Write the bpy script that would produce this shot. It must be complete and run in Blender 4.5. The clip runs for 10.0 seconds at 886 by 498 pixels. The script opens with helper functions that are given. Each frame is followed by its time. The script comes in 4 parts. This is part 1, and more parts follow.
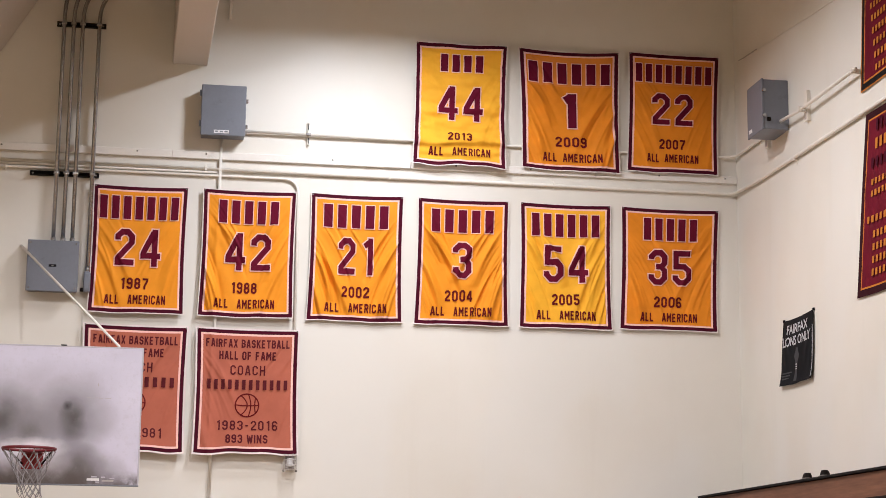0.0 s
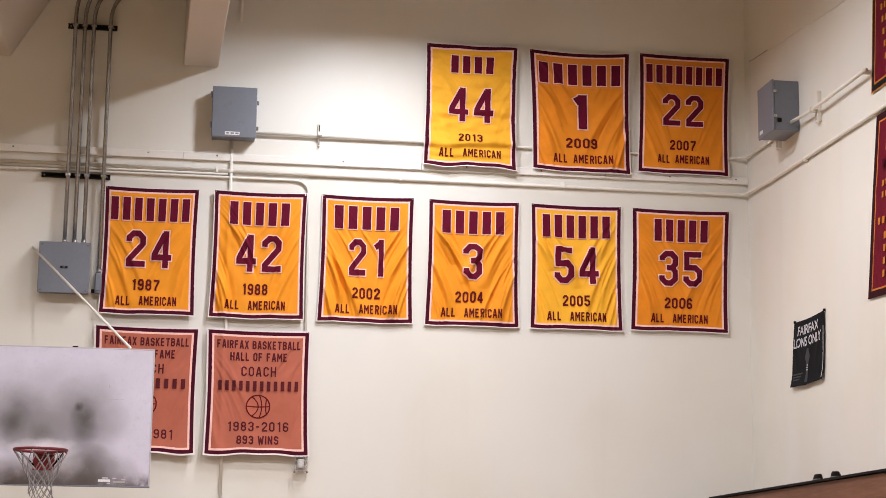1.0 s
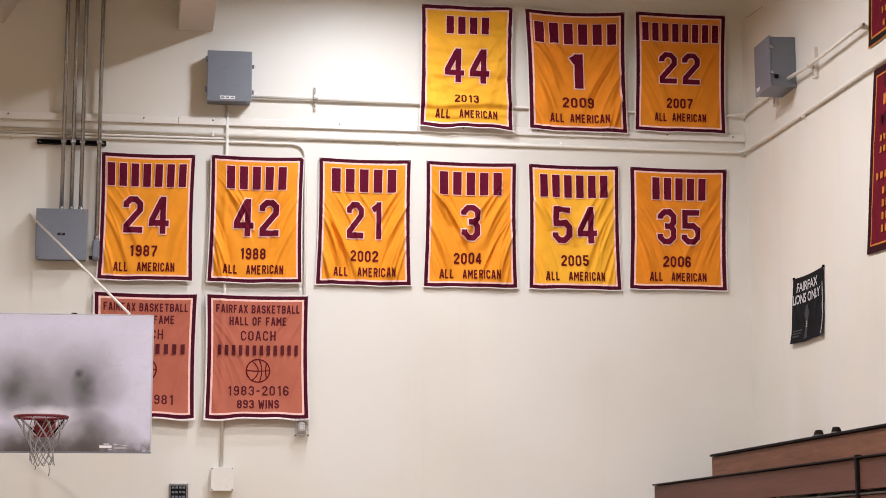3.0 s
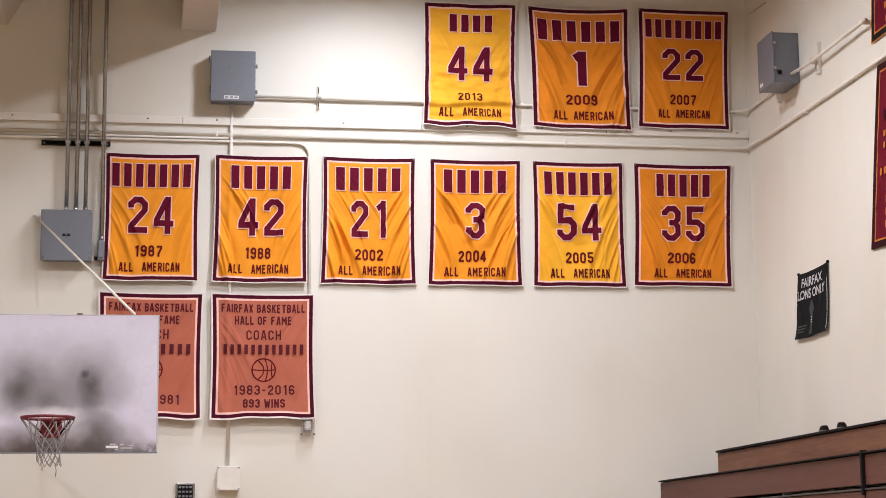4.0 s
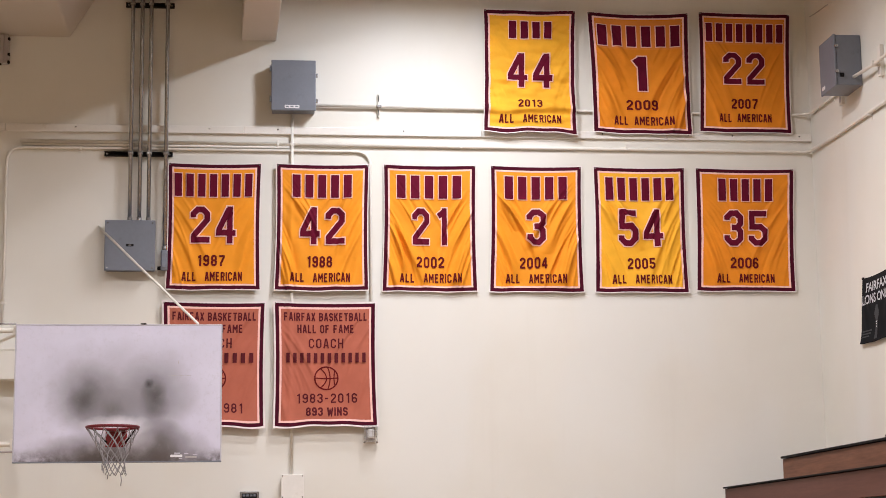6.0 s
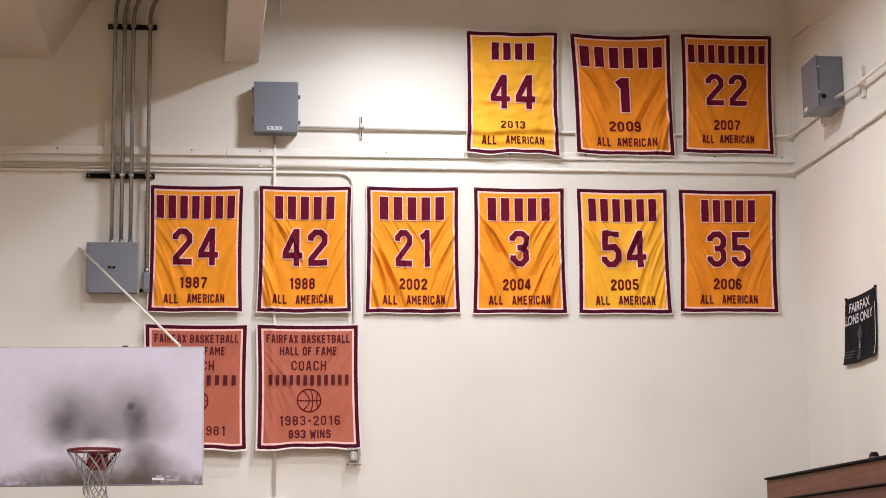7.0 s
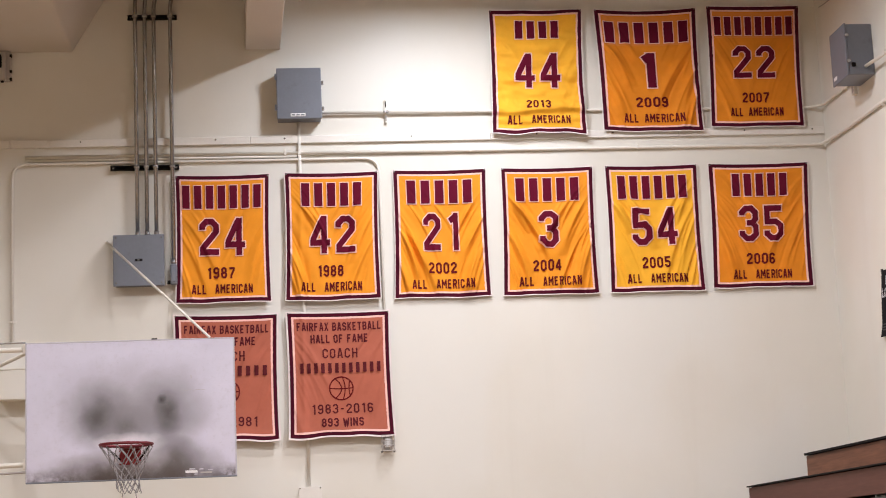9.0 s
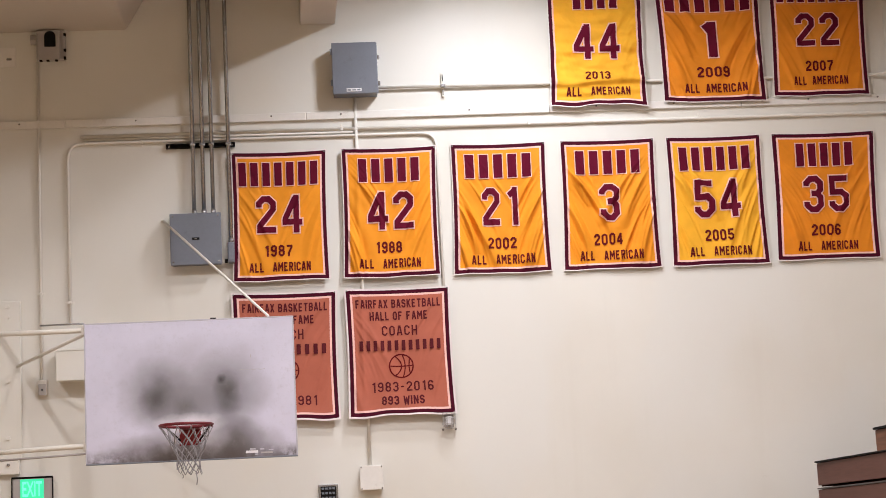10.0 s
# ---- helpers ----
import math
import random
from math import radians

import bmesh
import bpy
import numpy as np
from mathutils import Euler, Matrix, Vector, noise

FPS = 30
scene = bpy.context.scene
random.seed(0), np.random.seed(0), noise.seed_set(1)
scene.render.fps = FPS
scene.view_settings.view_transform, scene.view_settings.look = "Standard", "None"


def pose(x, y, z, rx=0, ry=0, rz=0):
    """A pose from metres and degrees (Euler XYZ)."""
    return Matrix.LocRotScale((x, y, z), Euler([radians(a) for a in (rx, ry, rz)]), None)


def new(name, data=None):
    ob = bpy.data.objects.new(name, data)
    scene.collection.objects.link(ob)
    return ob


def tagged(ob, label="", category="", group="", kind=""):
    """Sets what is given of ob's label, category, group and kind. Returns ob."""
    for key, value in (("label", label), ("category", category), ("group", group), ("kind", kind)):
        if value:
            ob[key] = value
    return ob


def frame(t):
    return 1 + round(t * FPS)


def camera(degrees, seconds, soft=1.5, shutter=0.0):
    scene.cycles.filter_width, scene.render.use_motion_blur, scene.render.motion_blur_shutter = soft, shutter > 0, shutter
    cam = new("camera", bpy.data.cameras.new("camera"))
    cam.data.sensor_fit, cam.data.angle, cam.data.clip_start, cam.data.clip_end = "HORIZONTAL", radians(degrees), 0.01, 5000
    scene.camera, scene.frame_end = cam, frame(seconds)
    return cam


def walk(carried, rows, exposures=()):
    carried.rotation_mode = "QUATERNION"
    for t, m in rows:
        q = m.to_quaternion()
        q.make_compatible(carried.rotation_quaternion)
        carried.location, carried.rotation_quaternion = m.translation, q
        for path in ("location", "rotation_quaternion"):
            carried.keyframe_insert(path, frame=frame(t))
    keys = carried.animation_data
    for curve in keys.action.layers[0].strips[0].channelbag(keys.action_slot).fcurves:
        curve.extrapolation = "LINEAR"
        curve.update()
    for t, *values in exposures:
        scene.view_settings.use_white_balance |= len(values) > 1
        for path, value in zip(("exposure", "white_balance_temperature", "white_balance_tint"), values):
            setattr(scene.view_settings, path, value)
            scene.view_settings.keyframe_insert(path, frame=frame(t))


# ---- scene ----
cam = camera(28.09, 10.0, soft=0.65, shutter=0.4)
# seconds, eye x, y, z, yaw to the left of the end wall's normal, pitch, roll
ROWS = [
    (0.0, -0.033, -0.132, 1.915, -8.926, 10.825, 0.620),
    (0.5, -0.015, -0.154, 1.923, -8.628, 10.821, 0.670),
    (1.0, -0.022, -0.146, 1.918, -8.534, 10.844, 0.639),
    (1.5, -0.028, -0.152, 1.919, -8.466, 10.755, 0.590),
    (2.0, -0.020, -0.144, 1.911, -8.404, 10.481, 0.462),
    (2.5, -0.035, -0.133, 1.915, -8.495, 10.036, 0.154),
    (3.0, -0.025, -0.120, 1.914, -8.626, 9.629, -0.185),
    (3.2, -0.023, -0.123, 1.914, -8.682, 9.538, -0.320),
    (4.3, -0.015, -0.143, 1.919, -8.311, 9.578, -0.693),
    (4.5, -0.014, -0.146, 1.919, -8.090, 9.657, -0.683),
    (5.0, -0.022, -0.160, 1.923, -7.328, 9.798, -0.691),
    (5.5, -0.011, -0.157, 1.931, -6.360, 9.776, -0.622),
    (5.7, -0.008, -0.150, 1.931, -6.321, 9.687, -0.674),
    (6.8, 0.005, -0.115, 1.933, -6.827, 10.323, -0.874),
    (7.0, 0.008, -0.109, 1.933, -6.936, 10.463, -0.910),
    (7.5, 0.063, -0.101, 1.924, -6.980, 10.820, -1.138),
    (8.0, 0.094, -0.067, 1.941, -6.380, 10.751, -1.395),
    (8.5, 0.082, -0.031, 1.920, -6.270, 10.431, -1.916),
    (9.0, 0.035, 0.069, 1.942, -5.949, 10.018, -2.466),
    (9.5, -0.024, 0.156, 1.975, -5.008, 9.555, -2.904),
    (9.8, -0.008, 0.245, 1.990, -4.385, 9.265, -2.870),
    (10.0, -0.003, 0.289, 1.997, -4.160, 9.253, -2.834),
]
EXPOSURE = 0.0
walk(cam, [(t, pose(x, y, z, 90 + pitch, 0, yaw) @ pose(0, 0, 0, 0, 0, roll)) for t, x, y, z, yaw, pitch, roll in ROWS],
     exposures=[(0.0, EXPOSURE), (10.0, EXPOSURE)])

# ---- light: a closed hall with high-bay lamps under the roof ----
world = bpy.data.worlds.new("hall_air")
scene.world = world
world.use_nodes = True
world.node_tree.nodes["Background"].inputs["Color"].default_value = (1.0, 0.95, 0.86, 1)
world.node_tree.nodes["Background"].inputs["Strength"].default_value = 0.02


def high_bay(x, y, z, power, wide=0.18, tint=None):
    """A disc lamp at the top of a bell reflector, which keeps its light off the upper walls."""
    data = bpy.data.lights.new("high_bay_light", "AREA")
    data.shape, data.size, data.energy, data.color = "DISK", wide, power, tint or LAMP
    ob = new("high_bay_light", data)
    ob.matrix_world = pose(x, y, z)
    return ob


LAMP, COOL = (0.99, 0.955, 0.985), (0.90, 0.93, 1.0)
LAMPS = [(1.80, 15.9, 7.84, 114, 0.42, COOL), (2.75, 14.4, 8.25, 175, 0.34), (1.5, 11.3, 8.05, 235), (-0.85, 11.3, 8.05, 90), (-5.6, 11.3, 8.05, 205)]
LAMPS += [(lx, ly, 8.05, 120) for lx in (-5.6, -0.85, 3.0) for ly in (7.5, 3.5, -0.5, -4.5)]
for lamp in LAMPS:
    high_bay(*lamp)

# ---- measures of the hall ----
W = 17.75      # inner face of the end wall
E_X = 5.97     # inner face of the side wall with the stand
W_X = -8.6     # far side wall
S_Y = -9.0     # wall behind the camera
TOP = 9.2      # roof underside


# ---- materials ----
def nodes_of(name):
    m = bpy.data.materials.new(name)
    m.use_nodes = True
    nt = m.node_tree
    return m, nt, nt.nodes["Principled BSDF"]


def ramp(nt, fac, stops):
    r = nt.nodes.new("ShaderNodeValToRGB")
    while len(r.color_ramp.elements) < len(stops):
        r.color_ramp.elements.new(0.5)
    for e, (p, c) in zip(r.color_ramp.elements, stops):
        e.position, e.color = p, (*c, 1) if len(c) == 3 else c
    nt.links.new(fac, r.inputs["Fac"])
    return r.outputs["Color"]


def noise_node(nt, scale, detail=4.0, rough=0.55, stretch=(1, 1, 1), coords="Object"):
    tc, mp, n = nt.nodes.new("ShaderNodeTexCoord"), nt.nodes.new("ShaderNodeMapping"), nt.nodes.new("ShaderNodeTexNoise")
    mp.inputs["Scale"].default_value = stretch
    n.inputs["Scale"].default_value, n.inputs["Detail"].default_value, n.inputs["Roughness"].default_value = scale, detail, rough
    nt.links.new(tc.outputs[coords], mp.inputs["Vector"])
    nt.links.new(mp.outputs["Vector"], n.inputs["Vector"])
    return n.outputs["Fac"]


def mix(nt, fac, a, b, mode="MIX"):
    n = nt.nodes.new("ShaderNodeMix")
    n.data_type, n.blend_type = "RGBA", mode
    for sock, v in ((n.inputs[0], fac), (n.inputs[6], a), (n.inputs[7], b)):
        if hasattr(v, "links"):
            nt.links.new(v, sock)
        elif sock == n.inputs[0]:
            sock.default_value = v
        else:
            sock.default_value = (*v, 1)
    return n.outputs[2]


def bump(nt, bsdf, height, strength, distance):
    b = nt.nodes.new("ShaderNodeBump")
    b.inputs["Strength"].default_value, b.inputs["Distance"].default_value = strength, distance
    nt.links.new(height, b.inputs["Height"])
    nt.links.new(b.outputs["Normal"], bsdf.inputs["Normal"])


def painted(name, base, rough=0.5, spread=0.10, scale=1.2, grain=0.15, dirt=None, metal=0.0):
    """Paint or enamel: broad mottling, fine grain and a little dirt."""
    m, nt, b = nodes_of(name)
    lo, hi = [c * (1 - spread) for c in base], [min(1, c * (1 + spread * 0.6)) for c in base]
    col = ramp(nt, noise_node(nt, scale, 5), [(0.3, lo), (0.7, hi)])
    col = mix(nt, 0.25, col, ramp(nt, noise_node(nt, scale * 14, 3), [(0.35, lo), (0.65, hi)]))
    if dirt:
        spots = ramp(nt, noise_node(nt, scale * 2.3, 8, 0.7), [(0.60, (0, 0, 0)), (0.78, (1, 1, 1))])
        col = mix(nt, spots, col, dirt)
    nt.links.new(col, b.inputs["Base Color"])
    b.inputs["Roughness"].default_value, b.inputs["Metallic"].default_value = rough, metal
    bump(nt, b, noise_node(nt, 90, 3), grain, 0.004)
    return m


def cloth(name, base, spread=0.08, rough=0.7, gloss=0.13):
    """Woven banner cloth: a fine weave, uneven dye and a slight satin gloss."""
    m, nt, b = nodes_of(name)
    lo, hi = [c * (1 - spread) for c in base], [min(1, c * (1 + spread)) for c in base]
    col = ramp(nt, noise_node(nt, 4.0, 5), [(0.3, lo), (0.7, hi)])
    nt.links.new(col, b.inputs["Base Color"])
    b.inputs["Roughness"].default_value = rough
    b.inputs["Specular IOR Level"].default_value = gloss
    bump(nt, b, noise_node(nt, 260, 2), 0.10, 0.002)
    return m


def wood(name, dark, light, rough=0.35, along=(1, 0.06, 1)):
    m, nt, b = nodes_of(name)
    g = noise_node(nt, 9.0, 6, 0.6, along)
    col = ramp(nt, g, [(0.25, dark), (0.75, light)])
    col = mix(nt, 0.35, col, ramp(nt, noise_node(nt, 60, 4, 0.6, along), [(0.3, dark), (0.7, light)]))
    nt.links.new(col, b.inputs["Base Color"])
    b.inputs["Roughness"].default_value = rough
    bump(nt, b, g, 0.15, 0.004)
    return m


def wall_paint(name, base):
    """Cream wall paint on plaster: roller stipple, patches of touch-up, faint runs and scuffs."""
    m, nt, b = nodes_of(name)
    c2 = (base[0] * 0.93, base[1] * 0.92, base[2] * 0.90)
    col = ramp(nt, noise_node(nt, 0.55, 4, 0.5), [(0.35, c2), (0.65, base)])
    patches = ramp(nt, noise_node(nt, 1.1, 2, 0.3, (1, 1, 0.6)), [(0.50, (0, 0, 0)), (0.62, (0.5, 0.5, 0.5))])
    col = mix(nt, patches, col, (base[0] * 0.97, base[1] * 0.99, base[2] * 1.02))
    runs = ramp(nt, noise_node(nt, 2.6, 5, 0.6, (1, 1, 0.08)), [(0.58, (0, 0, 0)), (0.80, (0.35, 0.35, 0.35))])
    col = mix(nt, runs, col, (base[0] * 0.86, base[1] * 0.84, base[2] * 0.80))
    scuff = ramp(nt, noise_node(nt, 7.0, 8, 0.75), [(0.66, (0, 0, 0)), (0.78, (0.4, 0.4, 0.4))])
    col = mix(nt, scuff, col, (base[0] * 0.8, base[1] * 0.77, base[2] * 0.72))
    nt.links.new(col, b.inputs["Base Color"])
    b.inputs["Roughness"].default_value = 0.55
    bump(nt, b, noise_node(nt, 38, 5), 0.10, 0.005)
    return m


CREAM = (0.77, 0.75, 0.70)
M_WALL = wall_paint("cream_wall_paint", CREAM)
# roof and walls out of view: tans chosen to dim and warm bounced light
M_CEIL = wall_paint("roof_paint", (0.42, 0.36, 0.26))
M_FAR = wall_paint("unseen_wall_tan", (0.45, 0.39, 0.28))
M_BEAM = wall_paint("beam_paint", (0.60, 0.545, 0.49))
M_PIPE = painted("cream_pipe_paint", (0.78, 0.75, 0.695), 0.42, 0.06, 3.0, 0.1, (0.66, 0.60, 0.52))
M_RACE = painted("white_raceway_paint", (0.80, 0.775, 0.74), 0.4, 0.07, 2.0, 0.08, (0.6, 0.55, 0.48))
M_GREY = painted("grey_enamel", (0.17, 0.185, 0.225), 0.42, 0.10, 2.5, 0.12, (0.11, 0.115, 0.14))
M_GALV = painted("galvanised_steel", (0.40, 0.395, 0.41), 0.27, 0.2, 8.0, 0.1, (0.22, 0.21, 0.21), 0.8)
M_BLACK = painted("black_steel", (0.009, 0.0075, 0.0075), 0.65, 0.2, 6.0, 0.2)
M_BLACK.node_tree.nodes["Principled BSDF"].inputs["Specular IOR Level"].default_value = 0.1
M_GOLD = cloth("gold_cloth", (0.82, 0.300, 0.022))
M_GOLDX = cloth("bright_gold_cloth", (0.88, 0.432, 0.034))
M_GOLDD = cloth("deep_gold_cloth", (0.75, 0.244, 0.018))
M_PANEL = cloth("faded_gold_panel", (0.75, 0.258, 0.045))
M_ORANGE = cloth("salmon_cloth", (0.45, 0.134, 0.086))
M_MAROON = cloth("maroon_cloth", (0.062, 0.004, 0.015), 0.15, 0.8, 0.1)
M_RED = cloth("dark_red_cloth", (0.13, 0.006, 0.018), 0.15, 0.8, 0.1)
M_HEM = cloth("white_hem_cloth", (0.80, 0.72, 0.72))
M_PALE = cloth("pale_pink_trim", (0.88, 0.55, 0.50))
M_INK = cloth("maroon_print", (0.115, 0.005, 0.022), 0.15, 0.8, 0.1)
M_BROWNINK = cloth("brown_print", (0.125, 0.010, 0.012), 0.15, 0.8, 0.1)
M_DULLINK = cloth("dull_maroon_print", (0.105, 0.016, 0.022), 0.15, 0.8, 0.1)
M_GOLDINK = cloth("gold_print", (0.50, 0.17, 0.03), 0.15, 0.8, 0.1)
M_DARKCLOTH = cloth("black_cloth", (0.010, 0.0105, 0.013), 0.15, 0.8, 0.1)
M_DARKBROWN = cloth("dark_brown_cloth", (0.030, 0.005, 0.009), 0.15, 0.8, 0.1)
M_WHITEINK = cloth("white_print", (0.56, 0.56, 0.60))
M_GREYINK = cloth("grey_print", (0.055, 0.057, 0.063))
M_RIM = painted("red_rim_paint", (0.14, 0.006, 0.015), 0.45, 0.25, 9.0, 0.15, (0.07, 0.006, 0.01))
M_PLATE = painted("red_plate_paint", (0.22, 0.011, 0.016), 0.5, 0.3, 12.0, 0.15, (0.10, 0.008, 0.01))
M_NET = painted("worn_net_cord", (0.25, 0.235, 0.245), 0.9, 0.2, 20.0, 0.3)
M_WOOD = wood("stained_stand_boards", (0.078, 0.031, 0.023), (0.140, 0.060, 0.045), 0.6)
# top board's lighter browns hold reflected light as well as wear and grain
M_WOODL = wood("worn_lit_top_board", (0.085, 0.034, 0.022), (0.27, 0.125, 0.072), 0.6)
for _m in (M_WOOD, M_WOODL):
    _m.node_tree.nodes["Principled BSDF"].inputs["Specular IOR Level"].default_value = 0.2
M_FLOOR = wood("maple_floor", (0.30, 0.195, 0.10), (0.39, 0.275, 0.155), 0.3, (0.05, 1, 1))
M_NOSE = painted("worn_nosing_strip", (0.045, 0.036, 0.034), 0.5, 0.2, 7.0)
M_EDGE = painted("board_edge_paint", (0.50, 0.485, 0.55), 0.5, 0.12, 5.0)
M_LABEL = painted("white_label", (0.78, 0.78, 0.80), 0.4, 0.05)
M_PLAST = painted("grey_plastic", (0.42, 0.39, 0.38), 0.45, 0.08, 6.0)
M_DARK = painted("dark_opening", (0.012, 0.012, 0.013), 0.6)
M_DARK.node_tree.nodes["Principled BSDF"].inputs["Specular IOR Level"].default_value = 0.05
M_SHOE = painted("dark_shoe_leather", (0.012, 0.009, 0.008), 0.8, 0.2, 14.0)
M_SHOE.node_tree.nodes["Principled BSDF"].inputs["Specular IOR Level"].default_value = 0.1
M_SOLE = painted("worn_grey_rubber", (0.16, 0.14, 0.13), 0.7)

# glowing sign face
M_EXIT, _nt, _b = nodes_of("green_lit_acrylic")
_b.inputs["Base Color"].default_value = (0.02, 0.6, 0.35, 1)
_b.inputs["Emission Color"].default_value = (0.07, 1.0, 0.48, 1)
_b.inputs["Emission Strength"].default_value = 0.5
M_EXITL, _nt, _b = nodes_of("pale_lit_letter")
_b.inputs["Base Color"].default_value = (0.2, 0.8, 0.6, 1)
_b.inputs["Emission Color"].default_value = (0.12, 1.0, 0.62, 1)
_b.inputs["Emission Strength"].default_value = 0.65


def board_face():
    """White board face with ball smudges: hazy grey blots where balls strike, a cleaner patch over the rim."""
    m, nt, b = nodes_of("smudged_board_paint")
    tc = nt.nodes.new("ShaderNodeTexCoord")
    warp = nt.nodes.new("ShaderNodeTexNoise")
    warp.inputs["Scale"].default_value, warp.inputs["Detail"].default_value = 3.2, 6
    nt.links.new(tc.outputs["Object"], warp.inputs["Vector"])
    off = nt.nodes.new("ShaderNodeVectorMath")
    off.operation = "MULTIPLY_ADD"
    nt.links.new(warp.outputs["Color"], off.inputs[0])
    off.inputs[1].default_value, off.inputs[2].default_value = (0.22, 0.0, 0.22), (-0.11, 0, -0.11)
    add = nt.nodes.new("ShaderNodeVectorMath")
    nt.links.new(tc.outputs["Object"], add.inputs[0])
    nt.links.new(off.outputs[0], add.inputs[1])
    col = ramp(nt, noise_node(nt, 2.0, 5), [(0.3, (0.56, 0.545, 0.66)), (0.7, (0.63, 0.615, 0.74))])
    # centre x, z from the board's middle, radii, strength, colour
    for cx, cz, rx, rz, s, c in (
        (0.03, 0.04, 0.82, 0.50, 0.70, (0.29, 0.272, 0.295)), (0.0, -0.56, 1.00, 0.24, 0.75, (0.26, 0.22, 0.23)),
        (-0.28, -0.04, 0.36, 0.36, 0.85, (0.14, 0.13, 0.135)), (0.34, -0.02, 0.38, 0.42, 0.85, (0.13, 0.12, 0.125)),
        (-0.285, -0.055, 0.17, 0.19, 0.80, (0.075, 0.068, 0.068)), (0.33, -0.05, 0.15, 0.24, 0.80, (0.065, 0.060, 0.060)),
        (0.285, 0.085, 0.055, 0.05, 0.9, (0.035, 0.032, 0.032)),
        (-0.02, -0.12, 0.26, 0.18, 0.85, (0.13, 0.12, 0.12)),
        (-0.24, -0.60, 0.48, 0.26, 1.0, (0.070, 0.054, 0.048)), (0.36, -0.57, 0.48, 0.34, 1.0, (0.066, 0.053, 0.047)), (0.02, -0.62, 0.55, 0.18, 0.9, (0.09, 0.072, 0.066)),
        (0.38, -0.44, 0.26, 0.22, 0.8, (0.10, 0.085, 0.08)),
        (0.0, -0.27, 0.34, 0.11, 0.9, (0.80, 0.77, 0.81)), (0.04, -0.40, 0.30, 0.22, 0.7, (0.68, 0.65, 0.70)),
    ):
        mp = nt.nodes.new("ShaderNodeMapping")
        mp.inputs["Location"].default_value = (-cx / rx, 0, -cz / rz)
        mp.inputs["Scale"].default_value = (1 / rx, 0, 1 / rz)
        ln = nt.nodes.new("ShaderNodeVectorMath")
        ln.operation = "LENGTH"
        nt.links.new(add.outputs[0], mp.inputs["Vector"])
        nt.links.new(mp.outputs["Vector"], ln.inputs[0])
        fac = ramp(nt, ln.outputs["Value"], [(0.05, (s, s, s)), (0.5, (s * 0.52,) * 3), (1.0, (0, 0, 0))])
        col = mix(nt, fac, col, c)
    specks = ramp(nt, noise_node(nt, 26, 8, 0.75), [(0.52, (0, 0, 0)), (0.76, (0.5, 0.5, 0.5))])
    rub = mix(nt, noise_node(nt, 1.8, 4), (0, 0, 0), specks)
    col = mix(nt, rub, col, (0.30, 0.27, 0.28))
    # ground-in dirt along the lower edge
    xyz, mr = nt.nodes.new("ShaderNodeSeparateXYZ"), nt.nodes.new("ShaderNodeMapRange")
    nt.links.new(add.outputs[0], xyz.inputs[0])
    nt.links.new(xyz.outputs["Z"], mr.inputs["Value"])
    for key, value in (("From Min", -0.60), ("From Max", -0.46), ("To Min", 1.0), ("To Max", 0.0)):
        mr.inputs[key].default_value = value
    grit = ramp(nt, noise_node(nt, 11, 8, 0.7), [(0.32, (0.15, 0.15, 0.15)), (0.56, (1, 1, 1))])
    col = mix(nt, mix(nt, mr.outputs["Result"], (0, 0, 0), grit), col, (0.085, 0.068, 0.064))
    nt.links.new(col, b.inputs["Base Color"])
    b.inputs["Roughness"].default_value = 0.5
    bump(nt, b, noise_node(nt, 70, 3), 0.08, 0.003)
    return m


M_BOARD = board_face()


# ---- helpers for building ----
def empty(name, loc, label, category, group="", kind=""):
    ob = new(name)
    ob.empty_display_size = 0.1
    ob.location = loc
    return tagged(ob, label, category, group, kind)


def part(name, bm, material, parent=None, label="", smooth=False):
    """Links a bmesh, given in world places, as one mesh object under a thing or a part."""
    me = bpy.data.meshes.new(name)
    origin = Vector((0, 0, 0))
    if parent:
        p = parent
        while p:
            origin += p.location
            p = p.parent
        bmesh.ops.translate(bm, verts=bm.verts, vec=-origin)
    bm.normal_update()
    bm.to_mesh(me)
    bm.free()
    me.materials.append(material)
    if smooth:
        for f in me.polygons:
            f.use_smooth = True
    ob = new(name, me)
    ob.parent = parent
    if label:
        ob["label"] = label
    return ob


def single(name, bm, material, loc, label, category, group="", kind="", smooth=False):
    """A thing that is one mesh, with its origin at loc."""
    me = bpy.data.meshes.new(name)
    bmesh.ops.translate(bm, verts=bm.verts, vec=-Vector(loc))
    bm.normal_update()
    bm.to_mesh(me)
    bm.free()
    me.materials.append(material)
    if smooth:
        for f in me.polygons:
            f.use_smooth = True
    ob = new(name, me)
    ob.location = loc
    return tagged(ob, label, category, group, kind)


def box(x0, x1, y0, y1, z0, z1, bevel=0.0, bm=None, seg=2):
    """An upright box, with rounded edges."""
    b = bm or bmesh.new()
    vs = [b.verts.new((x, y, z)) for x in (x0, x1) for y in (y0, y1) for z in (z0, z1)]
    fs = [b.faces.new([vs[i] for i in q]) for q in ((0, 1, 3, 2), (4, 6, 7, 5), (0, 4, 5, 1), (2, 3, 7, 6), (0, 2, 6, 4), (1, 5, 7, 3))]
    if bevel:
        es = list({e for f in fs for e in f.edges})
        bmesh.ops.bevel(b, geom=es, offset=bevel, segments=seg, affect="EDGES", profile=0.5)
    return b


